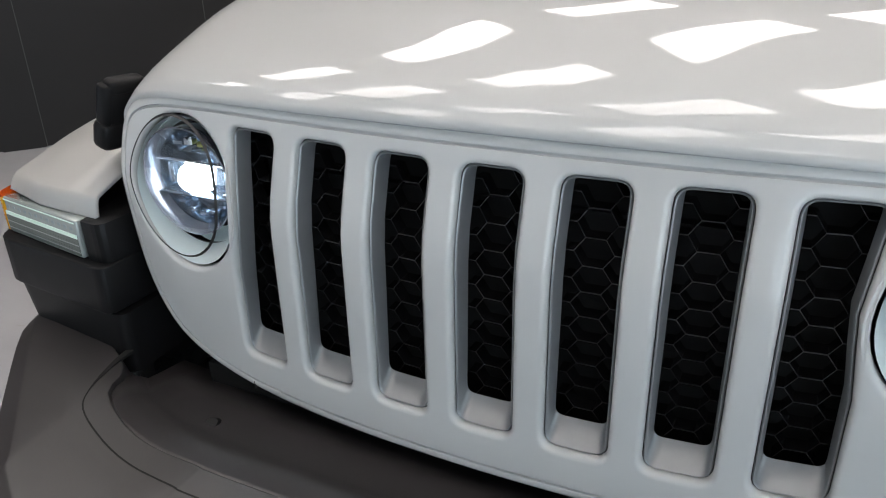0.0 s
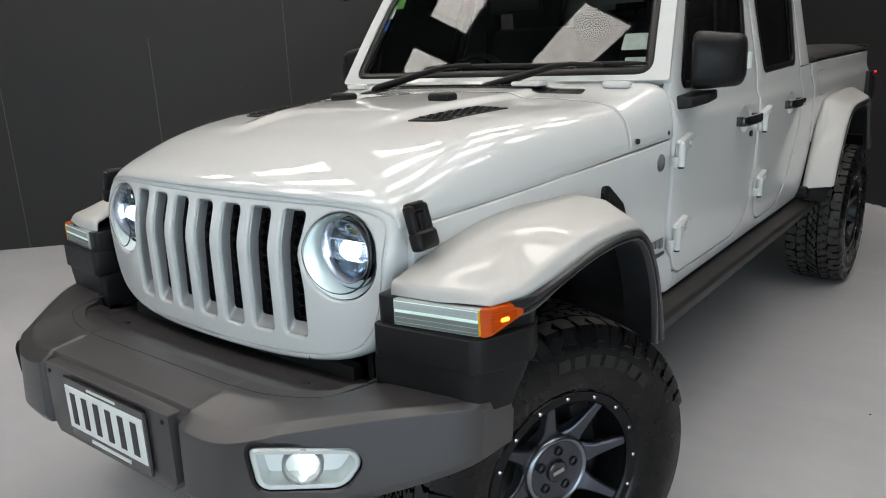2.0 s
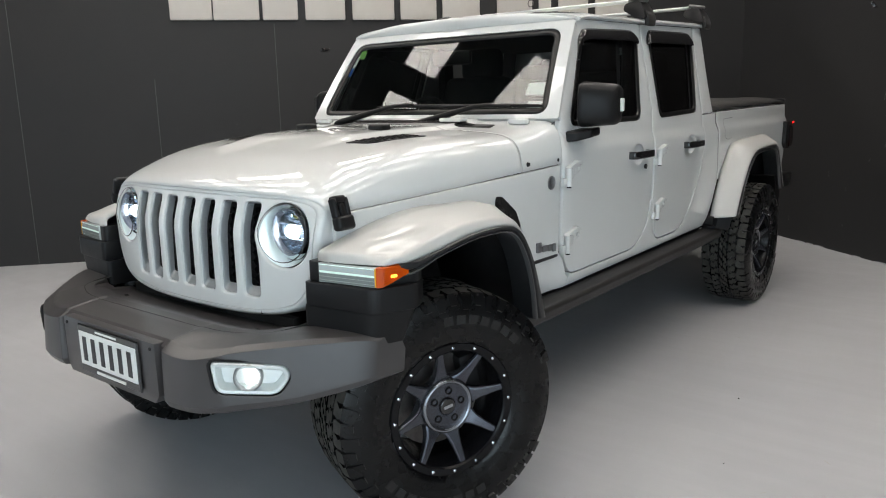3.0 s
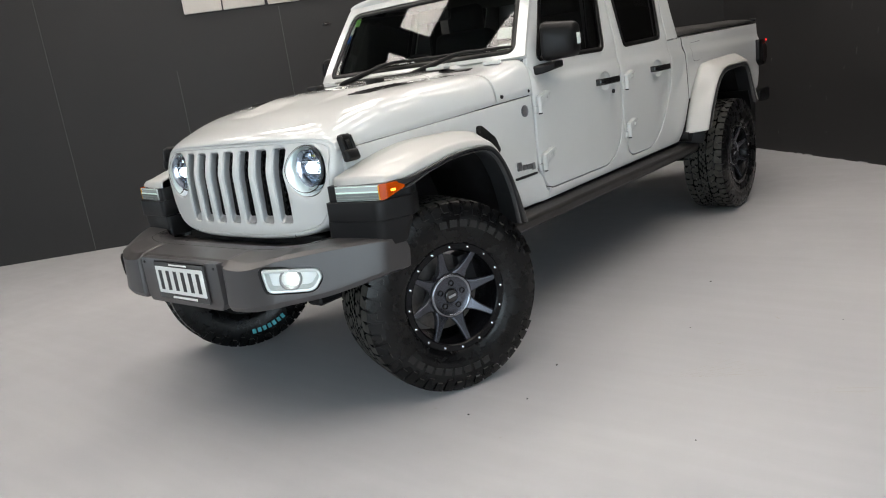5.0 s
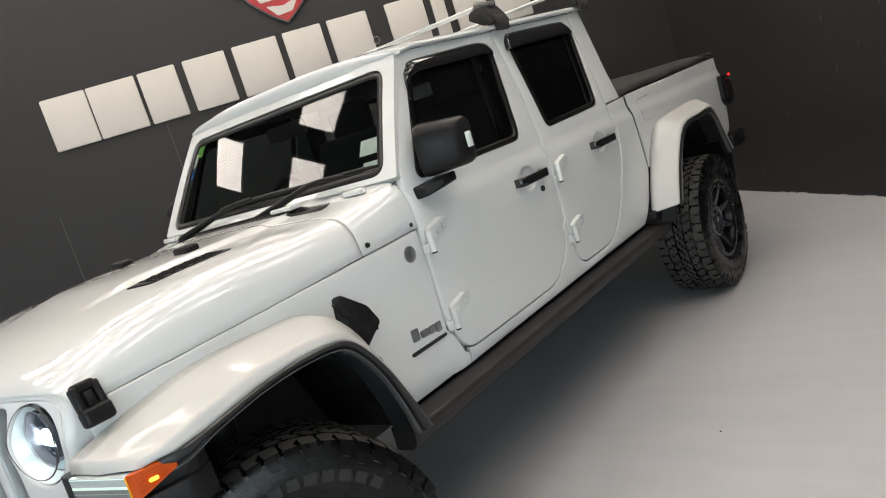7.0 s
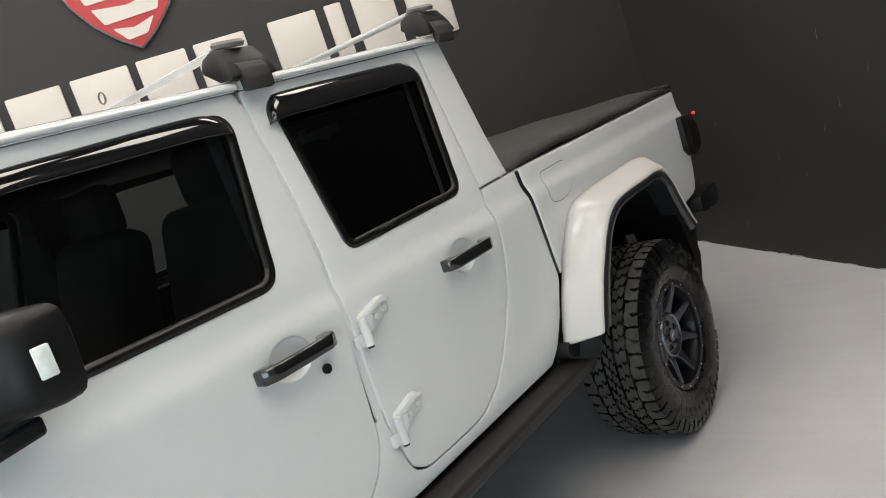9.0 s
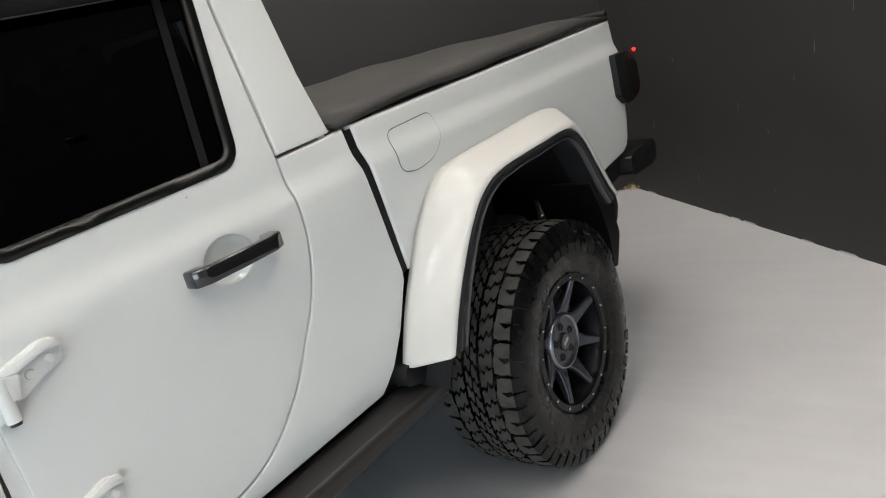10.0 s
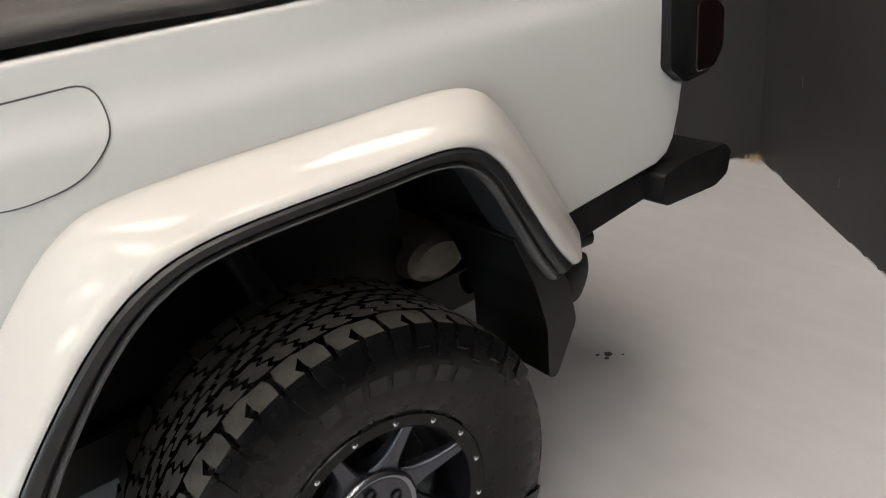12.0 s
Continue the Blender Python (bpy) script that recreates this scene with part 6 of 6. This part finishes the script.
for y, z in ((1.915, 1.913), (2.776, 1.945)):
    part("rack_bar", rack_bar(y, z + 0.030), ALU, truck, "silver aero roof bar", smooth=50)
    feet = both("rack_foot", rack_foot(y, z), BLACK, truck, "black roof rack foot")
    for ob, sx in zip(feet, (1, -1)):
        strap = rack_strap(y, z)()
        part("strap", strap if sx > 0 else mirror(strap), TONNEAU, ob, "dark grey clamp pad")
        lock = rbox(0.688, y + 0.004, z - 0.002, 0.012, 0.080, 0.026, 0.004, 2, Matrix.Translation((0.688, y, z)) @ Matrix.Rotation(radians(-30), 4, "Y") @ Matrix.Translation((-0.688, -y, -z)))
        part("lock_cover", lock if sx > 0 else mirror(lock), GLOSS, ob, "glossy black lock cover")
    knobs = both("rack_knob", lambda: revolve([(0.014, 0.001), (0.013, 0.046), (0.006, 0.052), (-0.004, 0.048), (-0.006, 0.001)], 24, "Y"), CAPGREY, truck, "grey oval foot cap")
    for ob, sx in zip(knobs, (1, -1)):
        ob.matrix_basis = Matrix.Translation((0.645 * sx, y, z + 0.030)) @ Matrix.Rotation(radians(10 * sx), 4, "Y") @ Matrix.Rotation(radians(90), 4, "X") @ Matrix.Diagonal((1, 1, 0.75, 1))
part("rack_eye", revolve([(-0.004, 0.018), (0.0, 0.021), (0.004, 0.018), (0.0, 0.015)], 20, "Y", closed=True), STEEL, truck, "small steel eye bolt").location = (-0.018, 1.92, 1.99)

# ---------------- interior ----------------
def seat(x, y, w=0.50):
    bm = rbox(x, y, 1.02, w, 0.52, 0.18, 0.06, 3)
    merge(bm, rbox(x, y + 0.30, 1.30, w - 0.02, 0.16, 0.58, 0.06, 3, Matrix.Rotation(radians(-14), 4, "X")))
    return bm


for x in (-0.37, 0.37):
    s = part("front_seat", seat(x, 1.55), CLOTH, truck, "black leather front seat", smooth=50)
    part("headrest", rbox(x, 1.93, 1.66, 0.28, 0.10, 0.19, 0.045, 3), CLOTH, s, smooth=50)
s = part("rear_bench", seat(0, 2.28, 1.30), CLOTH, truck, "black leather rear bench", smooth=50)
for x in (-0.4, 0, 0.4):
    part("headrest", rbox(x, 2.64, 1.60, 0.26, 0.09, 0.15, 0.04, 3), CLOTH, s, smooth=50)
part("dashboard", prism(fillet([(0.86, 1.35), (1.08, 1.36), (1.20, 1.30), (1.22, 1.10), (1.12, 1.0), (0.90, 1.0)], 0.03), -0.70, 0.70, 0, 0.01, 1), CLOTH, truck, "black dashboard")
wheel_m = Matrix.Translation((-0.36, 1.30, 1.30)) @ Matrix.Rotation(radians(-25), 4, "X")
bm = bmesh.new()
n1, n2 = 36, 8
ringv = [[bm.verts.new(((0.18 + 0.015 * math.cos(2 * math.pi * b / n2)) * math.cos(2 * math.pi * a / n1), 0.015 * math.sin(2 * math.pi * b / n2), (0.18 + 0.015 * math.cos(2 * math.pi * b / n2)) * math.sin(2 * math.pi * a / n1))) for b in range(n2)] for a in range(n1)]
for a in range(n1):
    for b in range(n2):
        bm.faces.new((ringv[a - 1][b - 1], ringv[a - 1][b], ringv[a][b], ringv[a][b - 1]))
for ang in (0, 180, 270):
    c, s2 = math.cos(radians(ang)), math.sin(radians(ang))
    merge(bm, cyl((0.05 * c, 0, 0.05 * s2), (0.175 * c, 0, 0.175 * s2), 0.02, 0.014, 8))
rbox(0, 0.0, 0, 0.13, 0.04, 0.12, 0.02, 2, bm=bm)
bmesh.ops.recalc_face_normals(bm, faces=bm.faces[:])
sw = part("steering_wheel", bm, CLOTH, truck, "black steering wheel")
sw.matrix_basis = wheel_m
part("rear_view_mirror", rbox(0.0, 1.13, 1.66, 0.24, 0.03, 0.07, 0.015, 2), BLACK, truck)
both("b_pillar", lambda: rbox(0.615, 1.88, 1.40, 0.05, 0.12, 0.75, 0.015, 1), LINER, truck)
both("door_card", lambda: rbox(0.71, 1.75, 1.0, 0.03, 1.70, 0.62, 0.01, 1), LINER, truck)
part("seat_belt", sheet([(0, 0), (0.045, 0), (0.045, 0.75), (0, 0.75)], [], lambda a, b: Vector((0.615 - 0.06 * b, 1.80 + a, 1.0 + b)), (1, 0, 0)), SIGNGREY, truck, "grey seat belt")

# ---------------- wheels ----------------
R_T = 0.419


def tyre_bm():
    prof = [(-0.115, 0.225), (-0.135, 0.232), (-0.146, 0.26), (-0.155, 0.305), (-0.156, 0.34), (-0.150, 0.372), (-0.141, 0.400), (-0.118, 0.405), (-0.06, 0.405), (0, 0.405),
            (0.06, 0.405), (0.118, 0.405), (0.141, 0.400), (0.150, 0.372), (0.156, 0.34), (0.155, 0.305), (0.1535, 0.298), (0.1535, 0.290), (0.150, 0.28), (0.146, 0.26), (0.143, 0.250), (0.141, 0.246), (0.135, 0.234), (0.115, 0.228)]
    return revolve(prof, 72)


def tread_bm():
    bm = bmesh.new()
    rng = random.Random(11)
    def add(poly, u, x, du, dx, top=R_T, low=0.402, inset=0.98):
        lo, hi = [], []
        for a, b in poly:
            for dest, r, k in ((lo, low, 1.0), (hi, top, inset)):
                th = u + a * du * k
                xx = x + b * dx * k
                rr = r - 0.35 * max(abs(xx) - 0.095, 0) ** 1.3
                dest.append(bm.verts.new((xx, rr * math.cos(th), rr * math.sin(th))))
        bm.faces.new(hi)
        for i in range(len(lo)):
            # block sides take the darker rubber, so the grooves look shaded
            bm.faces.new((lo[i - 1], lo[i], hi[i], hi[i - 1])).material_index = 1
    # wavy blocks and beans along the middle, large notched blocks at the shoulders
    def packed(shift, gap):
        m = len(shift) - 1
        return ([(a - 0.5 + gap / 2, k / m - 0.5) for k, a in enumerate(shift)] + [(shift[-1], 0.56)]
                + [(a + 0.5 - gap / 2, k / m - 0.5) for k, a in reversed(list(enumerate(shift)))] + [(shift[0], -0.42)])
    wave, bean = packed((0.24, 0.02, 0.24, -0.24, -0.02, -0.24), 0.20), packed((-0.12, -0.22, 0.22, 0.12), 0.26)
    n = 50
    st = 2 * math.pi / n
    for i in range(n):
        for row, (x, wide, poly, sg) in enumerate(((-0.0545, 0.049, wave, -1), (-0.0128, 0.0215, bean, 1), (0.0128, 0.0215, bean, -1), (0.0545, 0.049, wave, 1))):
            jig = rng.uniform(0.95, 1.02)
            turn = st * (i + (0.15, 0.70, 0.35, 0.62)[row]) + rng.uniform(-0.05, 0.05) * st
            pts = [(a * sg * jig, b * sg) for a, b in poly]
            add([tuple(p) for p in fillet(pts, 0.05, 2)], turn, x, st, wide, R_T - rng.uniform(0, 0.0016))
    m = 44
    block = [(-0.47, -0.06), (-0.42, -0.40), (-0.10, -0.44), (0.02, -0.54), (0.42, -0.48), (0.47, -0.05), (0.44, 0.5), (0.06, 0.5), (0.14, 0.18), (-0.03, -0.20), (-0.03, 0.16), (-0.06, 0.5), (-0.45, 0.5)]
    for i in range(m // 2):
        for s in (-1, 1):
            add([(a, b * s) for a, b in block], 2 * st * (i + 0.5 + 0.2 * s), s * 0.1125, 2 * st, 0.054, R_T - 0.001)
    for i in range(m):
        for s in (-1, 1):
            far = i % 2
            th = st * (i + 0.52 + 0.4 * s)
            # shoulder lug that runs a little way down the sidewall
            rows = []
            for x, r, half in ((0.1405, 0.4125, 0.40), (0.1475, 0.4015, 0.40), (0.1520, 0.385, 0.36), (0.1560, 0.358 if far else 0.374, 0.24)):
                rows.append([(s * x, r, th + (a * half + 0.02) * st) for a in (-1, 1)])
            outer = [[bm.verts.new((x, r * math.cos(t), r * math.sin(t))) for x, r, t in row] for row in rows]
            inner = [[bm.verts.new((x - s * 0.009, (r - 0.006) * math.cos(t), (r - 0.006) * math.sin(t))) for x, r, t in row] for row in rows]
            for a, b, c, d in zip(outer, outer[1:], inner, inner[1:]):
                for f in ((a[0], a[1], b[1], b[0]), (a[0], b[0], d[0], c[0]), (a[1], b[1], d[1], c[1])):
                    bm.faces.new(f).material_index = 1
            bm.faces.new((*outer[-1], *inner[-1][::-1]))
            bm.faces.new((*outer[0], *inner[0][::-1]))
    bmesh.ops.recalc_face_normals(bm, faces=bm.faces[:])
    return bm


def spoke_bm():
    bm = bmesh.new()
    rows = []
    for r, w, x, d in ((0.078, 0.040, 0.088, 0.05), (0.098, 0.035, 0.0925, 0.046), (0.110, 0.0275, 0.0985, 0.040), (0.128, 0.0215, 0.105, 0.033), (0.16, 0.0168, 0.115, 0.026), (0.190, 0.0142, 0.1235, 0.020), (0.208, 0.0135, 0.128, 0.018)):
        rows.append([Vector((x - d, -w * 0.9, r)), Vector((x - 0.006, -w, r)), Vector((x, -w * 0.72, r)), Vector((x, w * 0.72, r)), Vector((x - 0.006, w, r)), Vector((x - d, w * 0.9, r))])
    return loft(rows, closed=True, caps=True)


def make_wheel():
    w = part("wheel", revolve([(-0.125, 0.228), (-0.12, 0.20), (0.0, 0.195), (0.118, 0.203), (0.124, 0.206), (0.132, 0.206), (0.138, 0.212), (0.139, 0.234), (0.134, 0.238), (0.12, 0.238)], 64), RIMBLACK, truck, "off-road wheel with dark grey spokes")
    t = part("tyre", tyre_bm(), RUBBER, w, "black all-terrain tyre", smooth=50)
    part("tread", tread_bm(), [TREAD, RUBBER], w, "worn dusty tread blocks", smooth=30)
    me = spoke_bm()
    first = part("spoke", me, GUNMETAL, w, "dark metallic spoke", bevel=0.002)
    for k in range(1, 8):
        o = first.copy()
        scene.collection.objects.link(o)
        o.matrix_basis = Matrix.Rotation(k * math.pi / 4, 4, "X")
    part("hub", revolve([(0.05, 0.101), (0.086, 0.100), (0.0965, 0.0955), (0.1005, 0.090), (0.0995, 0.0845), (0.0955, 0.079), (0.0945, 0.060), (0.0950, 0.034), (0.093, 0.030)], 48), GUNMETAL, w, "dark metallic hub face")
    part("hub_ring", revolve([(0.0955, 0.0975), (0.0998, 0.0945), (0.1028, 0.0905), (0.1020, 0.0865), (0.0985, 0.0828)], 48), HUBMETAL, w, "polished rounded hub edge", smooth=60)
    part("hub_cap", revolve([(0.090, 0.030), (0.100, 0.029), (0.102, 0.026), (0.1005, 0.001)], 28), GLOSS, w, "black hub cap")
    part("cap_bar", rbox(0.1025, 0, 0, 0.002, 0.034, 0.010, 0.0), SILVER, w, smooth=0)
    nut = None
    for k in range(5):
        a = 2 * math.pi * k / 5 + 0.3
        m = Matrix.Translation((0.09, 0.0545 * math.sin(a), 0.0545 * math.cos(a)))
        if nut is None:
            nut = part("lug_nut", revolve([(0.0, 0.013), (0.0085, 0.013), (0.0088, 0.0095), (0.0035, 0.009), (0.0035, 0.001)], 12), RIMBLACK, w)
            nut.matrix_basis = m
        else:
            o = nut.copy()
            scene.collection.objects.link(o)
            o.matrix_basis = m
    riv = None
    for k in range(16):
        a = 2 * math.pi * (k + 0.5) / 16
        m = Matrix.Translation((0.138, 0.2225 * math.sin(a), 0.2225 * math.cos(a)))
        if riv is None:
            riv = part("rivet", revolve([(0.0, 0.0058), (0.003, 0.0055), (0.0045, 0.003), (0.005, 0.0005)], 10), CHROME, w, "bright rim bolt")
            riv.matrix_basis = m
        else:
            o = riv.copy()
            scene.collection.objects.link(o)
            o.matrix_basis = m
    part("brake_disc", revolve([(0.0, 0.168), (0.012, 0.168), (0.012, 0.09), (0.03, 0.085), (0.03, 0.001)], 40), STEEL, w, "bare steel brake disc")
    part("caliper", rbox(0.015, 0.13, 0.06, 0.09, 0.07, 0.15, 0.015, 2), LINER, w)
    for k in range(9):
        a = radians(118 + k * 8.5)
        part("sidewall_bar", rbox(0.1565, 0, 0.322, 0.0022, 0.034, 0.030, 0.0, m=None), TYRELETTER, w, smooth=0).matrix_basis = Matrix.Rotation(a, 4, "X")
    for k in range(7):
        a = radians(-58 + k * 8.5)
        part("sidewall_bar", rbox(0.1565, 0, 0.322, 0.0022, 0.034, 0.030, 0.0), TYRELETTER, w, smooth=0).matrix_basis = Matrix.Rotation(a, 4, "X")
    return w


wheel = make_wheel()
STEER = radians(-23.2)
wheel.matrix_basis = Matrix.Translation((0.790, 3.478, 0.419)) @ Matrix.Rotation(radians(20), 4, "X")
copy_thing(wheel, Matrix.Translation((-0.790, 3.478, 0.419)) @ Matrix.Rotation(math.pi, 4, "Z"))
copy_thing(wheel, Matrix.Translation((0.752, -0.008, 0.419)) @ Matrix.Rotation(STEER, 4, "Z") @ Matrix.Rotation(radians(11), 4, "X"))
right_wheel = copy_thing(wheel, Matrix.Translation((-0.752, -0.008, 0.419)) @ Matrix.Rotation(math.pi + STEER, 4, "Z"))
# blue marks on the inner sidewall of the far front tyre
for k in range(7):
    ob = part("tyre_mark", rbox(-0.158, 0, 0.330, 0.002, 0.020, 0.026), TYREINK, right_wheel, "blue tyre marking", smooth=0)
    ob.matrix_basis = Matrix.Rotation(radians(150 + k * 5.2), 4, "X")
